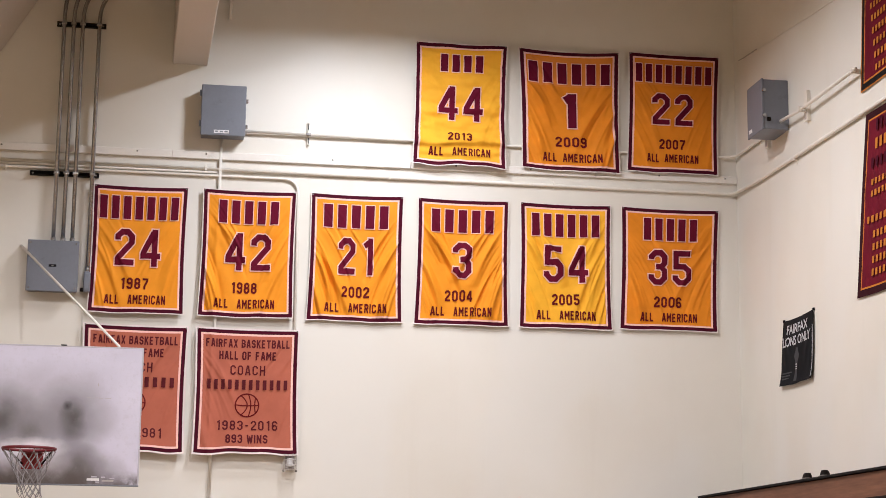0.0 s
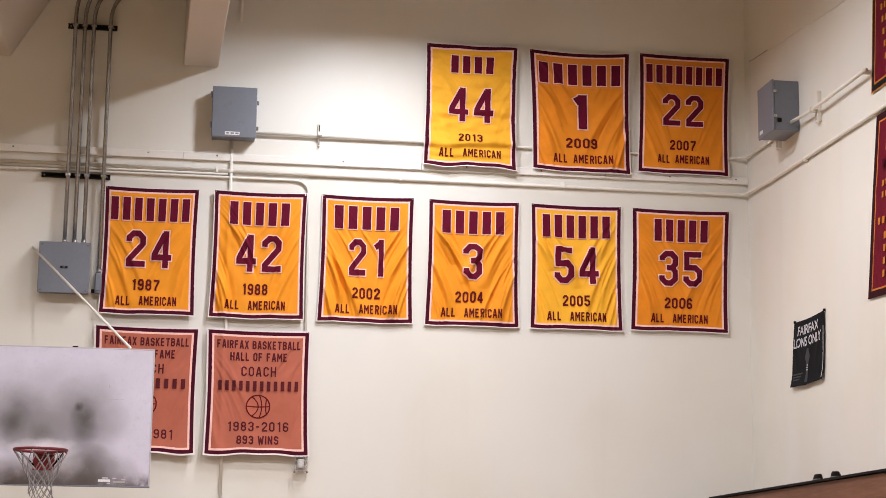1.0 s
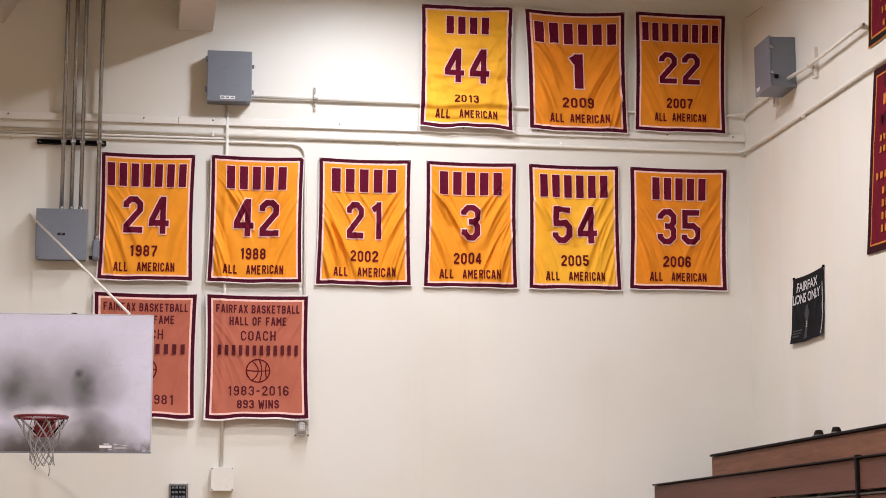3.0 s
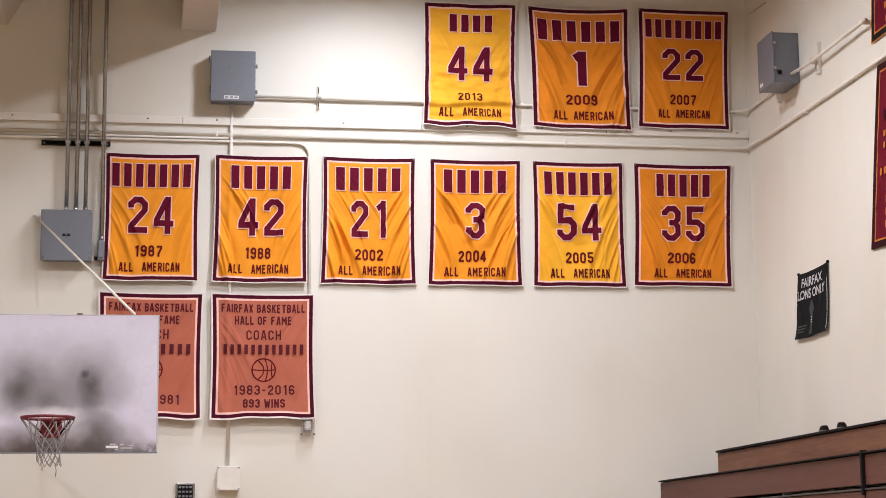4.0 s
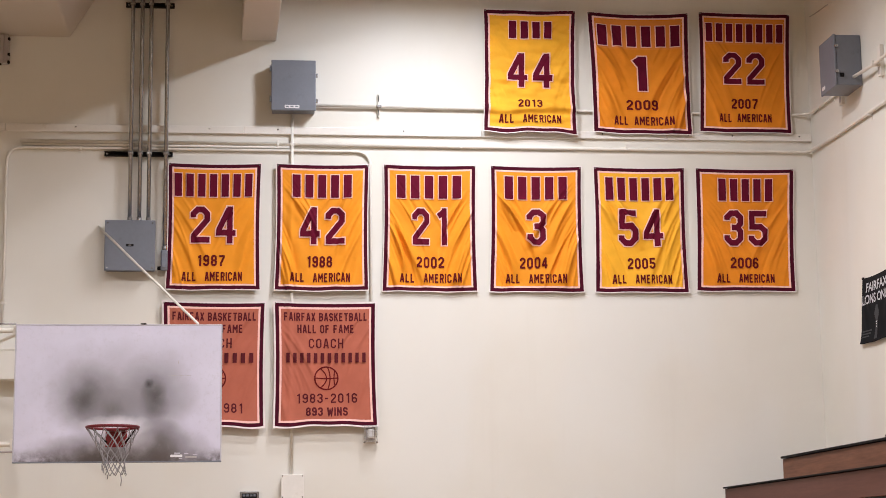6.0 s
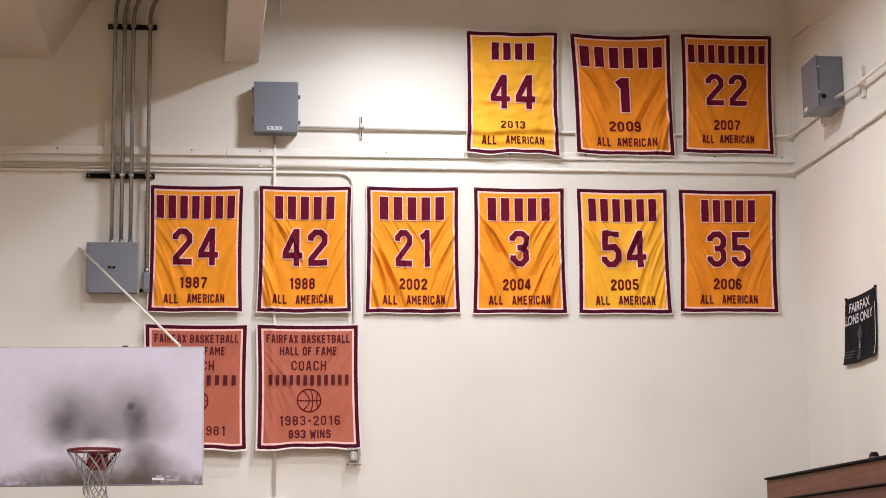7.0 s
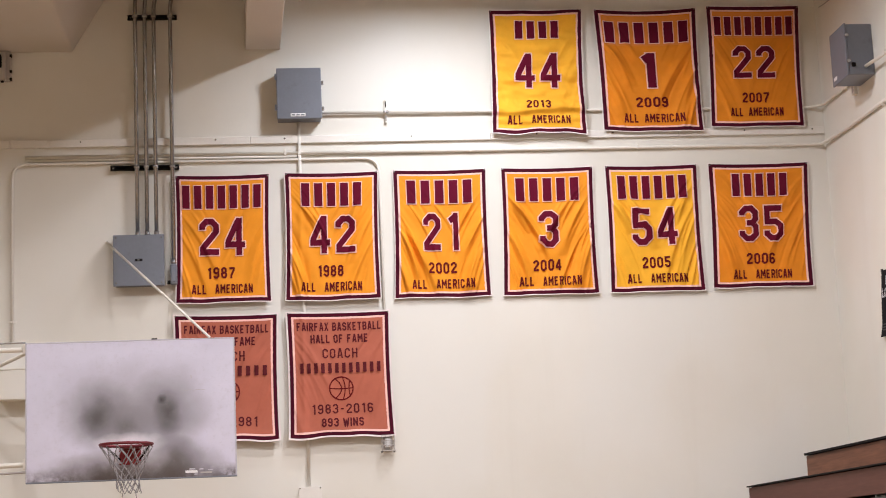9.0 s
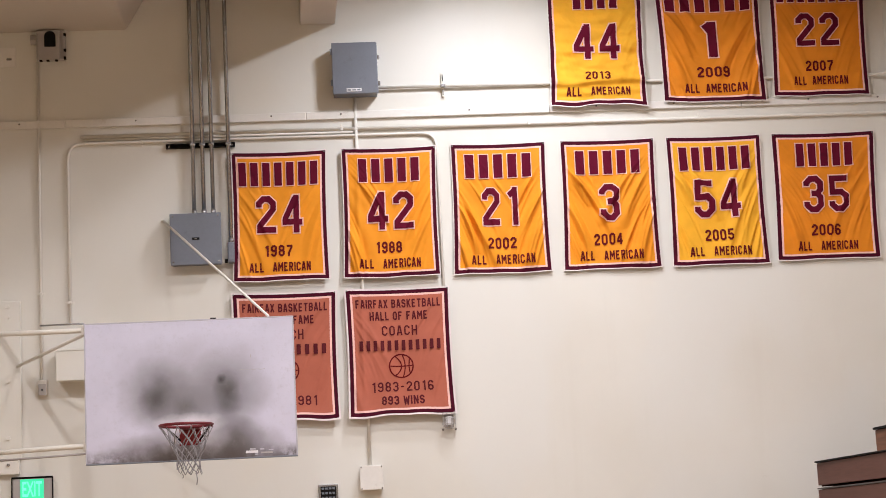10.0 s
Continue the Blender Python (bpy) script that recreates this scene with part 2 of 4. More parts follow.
def tube(points, r, bm=None, sides=12, closed=False):
    """A round tube along a line of points."""
    b = bm or bmesh.new()
    pts = [Vector(p) for p in points]
    n = len(pts)
    rings, ref = [], None
    for i, p in enumerate(pts):
        a, c = pts[(i - 1) % n] if closed or i else pts[0], pts[(i + 1) % n] if closed or i < n - 1 else pts[-1]
        d = (c - a).normalized()
        if ref is None:
            ref = d.orthogonal().normalized()
        ref = (ref - d * ref.dot(d)).normalized()
        s = d.cross(ref)
        rings.append([b.verts.new(p + r * (math.cos(k * math.tau / sides) * ref + math.sin(k * math.tau / sides) * s)) for k in range(sides)])
    for i in range(n if closed else n - 1):
        A, B = rings[i], rings[(i + 1) % n]
        for k in range(sides):
            b.faces.new((A[k], A[(k + 1) % sides], B[(k + 1) % sides], B[k]))
    if not closed:
        b.faces.new(rings[0][::-1])
        b.faces.new(rings[-1])
    return b


def rounded(points, radius, steps=7):
    """The line with its inner corners turned into bends."""
    pts = [Vector(p) for p in points]
    out = [pts[0]]
    for a, p, c in zip(pts, pts[1:], pts[2:]):
        u, v = (a - p), (c - p)
        k = min(radius, u.length * 0.49, v.length * 0.49)
        s, e = p + u.normalized() * k, p + v.normalized() * k
        for i in range(steps + 1):
            t = i / steps
            out.append(s * (1 - t) ** 2 + p * 2 * t * (1 - t) + e * t * t)
    return out + [pts[-1]]


def knob(p, r, axis, length, bm=None, sides=12):
    p, axis = Vector(p), Vector(axis).normalized()
    return tube([p, p + axis * length * 0.7, p + axis * length], r, bm, sides)


TEXTS = {}


def letters(body, weight):
    """Flat outline of a text in the built-in font, as (verts, faces); weight fattens the strokes."""
    key = (body, weight)
    if key not in TEXTS:
        cu = bpy.data.curves.new("text", "FONT")
        cu.body, cu.size, cu.offset, cu.fill_mode, cu.resolution_u = body, 1.0, weight, "FRONT", 4
        ob = bpy.data.objects.new("text", cu)
        scene.collection.objects.link(ob)
        dg = bpy.context.evaluated_depsgraph_get()
        dg.update()
        me = bpy.data.meshes.new_from_object(ob.evaluated_get(dg))
        TEXTS[key] = ([tuple(v.co) for v in me.vertices], [tuple(p.vertices) for p in me.polygons])
        bpy.data.objects.remove(ob)
        bpy.data.curves.remove(cu)
        bpy.data.meshes.remove(me)
    return TEXTS[key]


def text_bm(body, weight, u0, u1, v0, v1, cut=0.02, base=None):
    """The text as a bmesh laid into the box u0..u1, v0..v1 (v goes down), cut into small faces so that it can be draped."""
    verts, faces = letters(body, weight)
    ref = letters(body, weight if base is None else base)[0]
    xs, ys = [v[0] for v in ref], [v[1] for v in ref]
    ax, ay, sx, sy = min(xs), min(ys), max(xs) - min(xs), max(ys) - min(ys)
    b = bmesh.new()
    vs = [b.verts.new((u0 + (x - ax) / sx * (u1 - u0), v1 - (y - ay) / sy * (v1 - v0), 0)) for x, y, _ in verts]
    for f in faces:
        if len(set(f)) > 2:
            try:
                b.faces.new([vs[i] for i in f])
            except ValueError:
                pass
    if cut:
        for axis, lo, hi in ((0, u0, u1), (1, v0, v1)):
            k = lo + cut
            while k < hi:
                no = (1, 0, 0) if axis == 0 else (0, 1, 0)
                co = (k, 0, 0) if axis == 0 else (0, k, 0)
                bmesh.ops.bisect_plane(b, geom=b.verts[:] + b.edges[:] + b.faces[:], plane_co=co, plane_no=no)
                k += cut
    return b


STROKES = {
    "1": [[(22, 0), (22, 68)], [(20, 61), (9, 53)]],
    "2": [[(6, 47), (6, 54), (14, 62), (24, 62), (32, 54), (32, 43), (7, 13), (7, 6), (37, 6)]],
    "3": [[(6, 49), (6, 54), (14, 62), (24, 62), (32, 54), (32, 42), (26, 35), (15, 35)], [(22, 35), (26, 35), (32, 28), (32, 14), (24, 6), (14, 6), (6, 14), (6, 20)]],
    "4": [[(27, 0), (27, 68)], [(25, 63), (7, 26), (7, 18)], [(1, 19), (38, 19)]],
    "0": [[(14, 62), (24, 62), (32, 54), (32, 14), (24, 6), (14, 6), (6, 14), (6, 54), (14, 62), (19, 62)]],
    "6": [[(6, 26), (14, 35), (24, 35), (32, 27), (32, 14), (24, 6), (14, 6), (6, 14), (6, 54), (14, 62), (24, 62), (32, 54), (32, 49)]],
    "7": [[(3, 62), (33, 62), (33, 54), (16, 18), (16, 0)]],
    "8": [[(15, 62), (23, 62), (31, 55), (31, 42), (24, 35), (14, 35), (7, 42), (7, 55), (15, 62), (19, 62)],
          [(14, 35), (24, 35), (32, 28), (32, 14), (24, 6), (14, 6), (6, 14), (6, 28), (14, 35), (19, 35)]],
    "9": [[(32, 42), (24, 33), (14, 33), (6, 41), (6, 54), (14, 62), (24, 62), (32, 54), (32, 14), (24, 6), (14, 6), (6, 14), (6, 19)]],
    "-": [[(5, 33), (25, 33)]],
    "A": [[(5, 0), (16, 63), (22, 63), (33, 0)], [(9, 20), (29, 20)]],
    "B": [[(6, 0), (6, 68)], [(6, 62), (24, 62), (31, 55), (31, 42), (24, 35), (6, 35)], [(20, 35), (24, 35), (32, 28), (32, 14), (24, 6), (6, 6)]],
    "C": [[(32, 46), (32, 54), (24, 62), (14, 62), (6, 54), (6, 14), (14, 6), (24, 6), (32, 14), (32, 22)]],
    "E": [[(6, 0), (6, 68)], [(6, 62), (32, 62)], [(6, 35), (28, 35)], [(6, 6), (32, 6)]],
    "F": [[(6, 0), (6, 68)], [(6, 62), (32, 62)], [(6, 35), (28, 35)]],
    "H": [[(6, 0), (6, 68)], [(32, 0), (32, 68)], [(6, 34), (32, 34)]],
    "I": [[(6, 0), (6, 68)]],
    "K": [[(6, 0), (6, 68)], [(33, 68), (9, 29)], [(15, 40), (33, 0)]],
    "L": [[(6, 0), (6, 68)], [(6, 6), (31, 6)]],
    "M": [[(6, 0), (6, 68)], [(40, 0), (40, 68)], [(6, 64), (23, 28), (40, 64)]],
    "N": [[(6, 0), (6, 68)], [(32, 0), (32, 68)], [(6, 65), (32, 3)]],
    "R": [[(6, 0), (6, 68)], [(6, 62), (24, 62), (32, 55), (32, 40), (24, 33), (6, 33)], [(20, 33), (33, 0)]],
    "S": [[(32, 48), (32, 54), (24, 62), (14, 62), (6, 54), (6, 43), (14, 35), (24, 35), (32, 27), (32, 14), (24, 6), (14, 6), (6, 14), (6, 20)]],
    "T": [[(19, 0), (19, 68)], [(1, 62), (37, 62)]],
    "W": [[(4, 68), (13, 3), (23, 50), (33, 3), (42, 68)]],
    "X": [[(5, 68), (33, 0)], [(33, 68), (5, 0)]],
    "5": [[(35, 62), (7, 62), (7, 37), (24, 37), (32, 29), (32, 14), (24, 6), (14, 6), (6, 14), (6, 20)]],
}
STROKES["O"] = STROKES["0"]
ADVANCE = {"1": 31, "I": 12, "L": 33, "M": 46, "W": 46, "-": 30, " ": 16}


def block_number(number, u0, u1, v0, v1, grow=0.0, half=5.3, fine_step=2, columns=9):
    """Signs in chamfered block lettering, laid flat into the box; grow widens the strokes for the outline."""
    b = bmesh.new()
    wide = [ADVANCE.get(ch, 38) for ch in number]
    total = sum(wide) + 10 * (len(number) - 1)
    ku, kv = (u1 - u0) / total, (v1 - v0) / 68
    x0, half = 0.0, half + grow
    for ch, wd in zip(number, wide):
        for n, line in enumerate(STROKES.get(ch, [])):
            pts = [Vector((x, y)) for x, y in line]
            if grow:
                pts[0] += (pts[0] - pts[1]).normalized() * grow
                pts[-1] += (pts[-1] - pts[-2]).normalized() * grow
            fine = [pts[0]]
            for p, q in zip(pts, pts[1:]):
                m = max(1, round((q - p).length / fine_step))
                fine += [p.lerp(q, (i + 1) / m) for i in range(m)]
            across = [[] for _ in range(columns)]
            for i, p in enumerate(fine):
                d0 = (p - fine[i - 1]).normalized() if i else (fine[1] - p).normalized()
                d1 = (fine[i + 1] - p).normalized() if i + 1 < len(fine) else d0
                t = (d0 + d1).normalized()
                nrm = Vector((-t.y, t.x))
                k = half / max(0.5, nrm.dot(Vector((-d0.y, d0.x))))
                for j, out in enumerate(across):
                    q = p + nrm * k * (1 - 2 * j / (columns - 1))
                    out.append(b.verts.new((u0 + (x0 + q.x) * ku, v1 - q.y * kv, n * 0.0006)))
            for i in range(len(fine) - 1):
                for A, B in zip(across, across[1:]):
                    b.faces.new((A[i], B[i], B[i + 1], A[i + 1]))
        x0 += wd + 10
    return b


def block_words(words, u0, u1, v0, v1, half=6.2):
    """Small block lettering: yields each sign and its own flat mesh."""
    wide = [ADVANCE.get(ch, 38) for ch in words]
    k = (u1 - u0) / (sum(wide) + 10 * (len(words) - 1))
    x = u0
    for ch, wd in zip(words, wide):
        if ch != " ":
            yield ch, block_number(ch, x, x + wd * k, v0, v1, 0.0, half, 7, 3)
        x += (wd + 10) * k


def sheet_bm(rects, step_u=0.010, step_v=0.0075):
    """Flat grids over the given boxes in (u, v), joined."""
    b = bmesh.new()
    for u0, u1, v0, v1 in rects:
        nu, nv = max(1, math.ceil((u1 - u0) / step_u)), max(1, math.ceil((v1 - v0) / step_v))
        g = [[b.verts.new((u0 + (u1 - u0) * i / nu, v0 + (v1 - v0) * j / nv, 0)) for i in range(nu + 1)] for j in range(nv + 1)]
        for j in range(nv):
            for i in range(nu):
                b.faces.new((g[j][i], g[j + 1][i], g[j + 1][i + 1], g[j][i + 1]))
    return b


def frame_rects(u, v, du, dv):
    """Four boxes that make a band du, dv wide, whose outer edge lies u, v inside the cloth's edge."""
    return [(u, 1 - u, v, v + dv), (u, 1 - u, 1 - v - dv, 1 - v), (u, u + du, v + dv, 1 - v - dv), (1 - u - du, 1 - u, v + dv, 1 - v - dv)]


# ---- the hall ----
def setting(name, bm, material, label, category="wall"):
    return single(name, bm, material, (0, 0, 0), label, category, kind="structure")


setting("floor", box(W_X - 0.3, E_X + 0.3, S_Y - 0.3, W + 0.3, -0.2, 0.0), M_FLOOR, "varnished maple strip floor of the sports hall", "floor")
setting("wall_north", box(W_X - 0.3, E_X + 0.3, W, W + 0.3, 0.0, TOP), M_WALL, "cream painted end wall behind the hoop")
setting("wall_east", box(E_X, E_X + 0.3, S_Y, W, 0.0, TOP), M_WALL, "cream painted side wall above the stand")
# these two walls are never in view; their tan holds the bounce down
setting("wall_west", box(W_X - 0.3, W_X, S_Y, W, 0.0, TOP), M_FAR, "unseen far side wall, tan to dim bounced light")
setting("wall_south", box(W_X - 0.3, E_X + 0.3, S_Y - 0.3, S_Y, 0.0, TOP), M_FAR, "unseen wall behind the court, tan to dim bounced light")
setting("ceiling", box(W_X - 0.3, E_X + 0.3, S_Y - 0.3, W + 0.3, TOP, TOP + 0.2), M_CEIL, "painted roof deck of the sports hall", "ceiling")
# roof beams that run out from the end wall
BEAM_LOW = 7.21
skewed = box(-0.08, 0.28, S_Y + 0.01, W - 0.002, BEAM_LOW, TOP - 0.002, 0.012)
for v in skewed.verts:
    v.co.x += 0.021 * (W - v.co.y)
setting("beam_1", skewed, M_BEAM, "pale painted roof beam meeting the end wall", "beam")
splayed = box(-3.55, -1.83, S_Y + 0.01, W - 0.002, BEAM_LOW, TOP - 0.002, 0.02)
for v in splayed.verts:
    if v.co.x > -2.5:
        v.co.x += 0.60 * (v.co.z - BEAM_LOW)
setting("beam_2", splayed, M_BEAM, "wide boxed-in roof duct meeting the end wall", "beam")


def bell(x, y, z, drop):
    """The bell reflector of a high-bay lamp."""
    t = empty("high_bay_lamp", (x, y, z), "spun aluminium bell lamp hanging under the roof", "ceiling light", "high-bay lamps")
    prof = [(0.235, -drop), (0.23, -drop + 0.003), (0.215, -0.4 * drop), (0.18, 0.03), (0.13, 0.05), (0.0, 0.05)]
    b, n, rings = bmesh.new(), 28, []
    for r, h in prof[:-1]:
        rings.append([b.verts.new((x + r * math.cos(k * math.tau / n), y + r * math.sin(k * math.tau / n), z + h)) for k in range(n)])
    for A, B in zip(rings, rings[1:]):
        for k in range(n):
            b.faces.new((A[k - 1], A[k], B[k], B[k - 1]))
    b.faces.new(rings[-1])
    part("reflector", b, M_PLAST, t, "", True)
    part("stem", tube([(x, y, z + 0.05), (x, y, TOP - 0.001)], 0.012, sides=8), M_GALV, t, "hanging stem")


for lamp in LAMPS:
    bell(*lamp[:3], 0.034 if lamp[1] > 15 else 0.070 if lamp[1] > 13 else 0.078)


# ---- banners ----
class Drape:
    """A hanging cloth: maps (u, v, lift) to the world. u runs along the top edge, v down; folds fan out from the top corners."""

    def __init__(self, seed, corners, out, plane, depth=0.02, folds=1.0, sag=0.012, curl=0.02, axis="y", width=0.95, height=1.32, cross=0.0, ridge=None, wave=0.004, panel=0.0):
        self.wave, self.panel = wave, panel
        self.c, self.out, self.plane, self.depth, self.sag, self.curl, self.axis = corners, out, plane, depth, sag, curl, axis
        self.cross, self.ridge = cross, ridge
        rnd = random.Random(seed)
        self.w, self.h = width, height
        self.creases = []
        for side in (0, 1):
            for k in range(12):
                broad = k % 4 == 1
                top = rnd.uniform(-0.05, 0.74) * height
                lean = max(0.22, 0.98 - 0.92 * top / height + rnd.uniform(-0.14, 0.14))
                self.creases.append((side, rnd.uniform(-0.03, 0.06), top, lean, rnd.uniform(0.30, 0.70) * height, rnd.uniform(0.030, 0.046) if broad else rnd.uniform(0.011, 0.019),
                                     (rnd.uniform(0.020, 0.034) if broad else rnd.uniform(0.007, 0.014) * rnd.choice((1, 1, -1))) * folds))
        self.ripples = [(rnd.uniform(-0.5, 0.5), rnd.uniform(4, 11), rnd.uniform(0, 6.28), rnd.uniform(0.001, 0.003) * folds) for _ in range(5)]
        self.seed, self.folds = seed, folds
        self.fan = [] if cross else [(rnd.uniform(34, 46), rnd.uniform(0, 6.28)) for _ in range(2)]

    def relief(self, u, v):
        x, y, r = u * self.w, v * self.h, 0.0
        for side, start, top, lean, length, wid, amp in self.creases:
            dx = x if side == 0 else self.w - x
            t = (y - top) / length
            if not 0 < t < 1:
                continue
            off = (dx - start - lean * (y - top) * (1 - 0.35 * t)) * 0.9
            s = wid * (0.6 + 0.8 * t)
            off /= s * 1.25 if off > 0 else s * 0.50
            if abs(off) < 3:
                r += amp * math.exp(-off * off) * math.sin(math.pi * t) ** 0.8
        for tilt, freq, ph, amp in self.ripples:
            r += amp * math.sin(freq * (x + tilt * y) + ph) * min(1, 3 * v)
        if self.fan:
            for side, (freq, ph) in enumerate(self.fan):
                dx = x if side == 0 else self.w - x
                far = math.hypot(dx + 0.25, y + 0.05)
                turn = math.atan2(y + 0.05, dx + 0.25)
                r += 0.0030 * self.folds * math.sin(freq * turn + ph + 1.5 * math.sin(3 * far)) * min(1, far) * max(0, 1 - dx / (0.75 * self.w)) * min(1, 4 * v)
        if self.cross:
            r += 0.050 * math.exp(-((v - 0.812 - 0.018 * math.sin(5 * u + 1)) / (0.10 if v < 0.812 + 0.018 * math.sin(5 * u + 1) else 0.030)) ** 2)
            r += self.cross * noise.noise((x * 3.0 + self.seed, y * 9.0, 1.7)) + 0.5 * self.cross * noise.noise((x * 7.0, y * 16.0, 4.1 + self.seed))
        if self.ridge is not None:
            r += 0.014 * math.exp(-(((u - self.ridge) * self.w) / 0.028) ** 2)
        hold = min(1, (u + 0.02) / 0.07) * min(1, (1.02 - u) / 0.07) * min(1, (v + 0.02) / 0.05) * min(1, 0.25 + (1 - v) / 0.12)
        if self.panel:
            k = min(1, max(0, (v - self.panel + 0.06) / 0.12))
            hold *= 0.35 + 0.65 * k * k * (3 - 2 * k)
        r *= hold
        r += self.curl * max(0, v - 0.72) ** 2 / 0.0784
        return r

    def at(self, u, v, lift=0.0):
        (ax, az), (bx, bz), (cx, cz), (dx, dz) = self.c
        s = (ax * (1 - u) + bx * u) * (1 - v) + (dx * (1 - u) + cx * u) * v
        z = (az * (1 - u) + bz * u) * (1 - v) + (dz * (1 - u) + cz * u) * v
        dip = self.sag * (1 - (2 * u - 1) ** 2)
        z -= dip * (1 - v) + dip * 0.4 * v
        z += self.wave * v ** 6 * (math.sin(7.5 * u + self.seed) + 0.5 * math.sin(17 * u + 2 * self.seed))
        s += 0.012 * math.sin(math.pi * v) * (0.5 - u) * 2
        o = self.plane + self.out * (max(self.depth + self.relief(u, v), 0.006) + lift)
        return (s, o, z) if self.axis == "y" else (o, s, z)

    def lay(self, bm, lift=0.0):
        for vt in bm.verts:
            vt.co = self.at(vt.co.x, vt.co.y, lift + vt.co.z)
        return bm


def bar_rows(thing, d, n, u0, u1, v0, v1, mat, name="name_bar", fill=0.52, backing=None):
    """Plain upright bars, one for each of n signs, each with its own pale outline where asked."""
    pitch = (u1 - u0) / n
    for k in range(n):
        w = pitch * fill
        a = u0 + k * pitch + (pitch - w) / 2
        bar = part(name, d.lay(sheet_bm([(a, a + w, v0, v1)], 0.010, 0.010), 0.012), mat, thing, "", True)
        if backing:
            part("bar_outline", d.lay(sheet_bm([(a - 0.009, a + w + 0.009, v0 - 0.007, v1 + 0.007)], 0.010, 0.010), 0.008), backing, bar, "pale outline", True)


def word_parts(thing, d, words, box4, lift, mat, tint, half=6.2):
    """Printed words, each letter a part of its own."""
    for ch, bm in block_words(words, *box4, half):
        part("hyphen" if ch == "-" else "digit" if ch.isdigit() else "letter", d.lay(bm, lift), mat, thing, "%s printed %s %s" % (tint, "digit" if ch.isdigit() else "hyphen" if ch == "-" else "letter", ch))


def cloth_parts(thing, d, field, edge_u, edge_v, hem, border, trim, m_border, m_trim=None, m_hem=None):
    m_trim, m_hem = m_trim or M_PALE, m_hem or M_HEM
    k = edge_v / edge_u
    part("hem", d.lay(sheet_bm(frame_rects(0, 0, hem, hem * k))), m_hem, thing, "white stitched hem", True)
    part("border", d.lay(sheet_bm(frame_rects(hem, hem * k, border, border * k))), m_border, thing, "dark maroon border band", True)
    a = hem + border
    part("trim_line", d.lay(sheet_bm(frame_rects(a, a * k, trim, trim * k))), m_trim, thing, "thin pale line", True)
    a += trim
    part("field", d.lay(sheet_bm([(a, 1 - a, a * k, 1 - a * k)])), field, thing, "", True)


def grommets(thing, d):
    for u in (0.022, 0.978):
        x, y, z = d.at(u, 0.016, 0.004)
        part("grommet", tube([(x, W - 0.0005, z), (x, y - 0.004, z)], 0.008, sides=10), M_GALV, thing, "nail through a small metal grommet")


def jersey_banner(seed, corners, cloth_mat, n, name_box, number, num_box, year, year_box, line_box, label, folds=1.0, sag=0.012, cross=0.0, curl=0.012, ridge=None, wide=True, half=5.3, depth=0.056):
    d = Drape(seed, corners, -1, W, depth=depth, folds=folds, sag=sag, cross=cross, curl=curl, ridge=ridge, wave=0.012 if cross else 0.004, panel=0.0 if cross else name_box[3] + 0.022)
    (ax, az), (bx, bz) = corners[:2]
    thing = empty("banner", ((ax + bx) / 2, W, az), label, "banner", "gold banners on the end wall")
    cloth_parts(thing, d, cloth_mat, 1.0, 0.72, 0.010, 0.038, 0.019, M_MAROON)
    if not wide:
        part("name_panel", d.lay(sheet_bm([(0.075, 0.925, 0.056, name_box[3] + 0.022)]), 0.003), M_PANEL, thing, "paler sewn-on cloth panel behind the name", True)
    bar_rows(thing, d, n, *name_box, M_INK, fill=0.62, backing=M_PALE)
    part("number_outline", d.lay(block_number(number, *num_box, 2.2, half), 0.007), M_PALE, thing, "pale outline of the number", True)
    part("number", d.lay(block_number(number, *num_box, 0.0, half), 0.012), M_INK, thing, "maroon number " + number, True)
    word_parts(thing, d, year, year_box, 0.006, M_BROWNINK, "brown")
    l0, l1, lv0, lv1 = line_box
    word_parts(thing, d, "ALL", (l0, l0 + (l1 - l0) * 0.235, lv0, lv1), 0.006, M_BROWNINK, "brown")
    word_parts(thing, d, "AMERICAN", (l0 + (l1 - l0) * (0.385 if wide else 0.34), l1, lv0, lv1), 0.006, M_BROWNINK, "brown")
    grommets(thing, d)
    return thing


Z2, B2 = 5.916, 4.578
NAME, NUM, YEAR, LINE = (0.085, 0.265), (0.341, 0.632), (0.725, 0.812), (0.858, 0.928)


def row2(seed, x0, x1, x2, x3, n, nu, number, mu, year, yu, lu, mat=None, folds=1.0, ridge=None, drop=0.0, lift=0.0):
    return jersey_banner(seed, [(x0 - 0.012, Z2 - drop), (x1 + 0.012, Z2 - drop), (x2 + 0.012, B2 + lift), (x3 - 0.012, B2 + lift)], mat or M_GOLD, n, (*nu, *NAME), number, (*mu, *NUM), year, (*yu, *YEAR), (*lu, *LINE),
                         "gold satin banner with maroon border and number " + number, folds * 1.6, ridge=ridge, depth=0.056 if x0 < 1.3 else 0.024)


row2(3, -0.806, 0.126, 0.118, -0.817, 7, (0.05, 0.93), "24", (0.245, 0.735), "1987", (0.325, 0.62), (0.17, 0.805), folds=0.5, drop=0.016, lift=0.006)
row2(8, 0.294, 1.230, 1.218, 0.274, 5, (0.15, 0.84), "42", (0.255, 0.748), "1988", (0.335, 0.61), (0.165, 0.80), folds=0.95, ridge=0.16, drop=0.012)
row2(12, 1.398, 2.345, 2.343, 1.372, 5, (0.115, 0.865), "21", (0.305, 0.70), "2002", (0.355, 0.65), (0.185, 0.83), folds=1.15)
row2(17, 2.514, 3.459, 3.456, 2.481, 5, (0.125, 0.86), "3", (0.385, 0.60), "2004", (0.32, 0.61), (0.17, 0.81), folds=1.3)
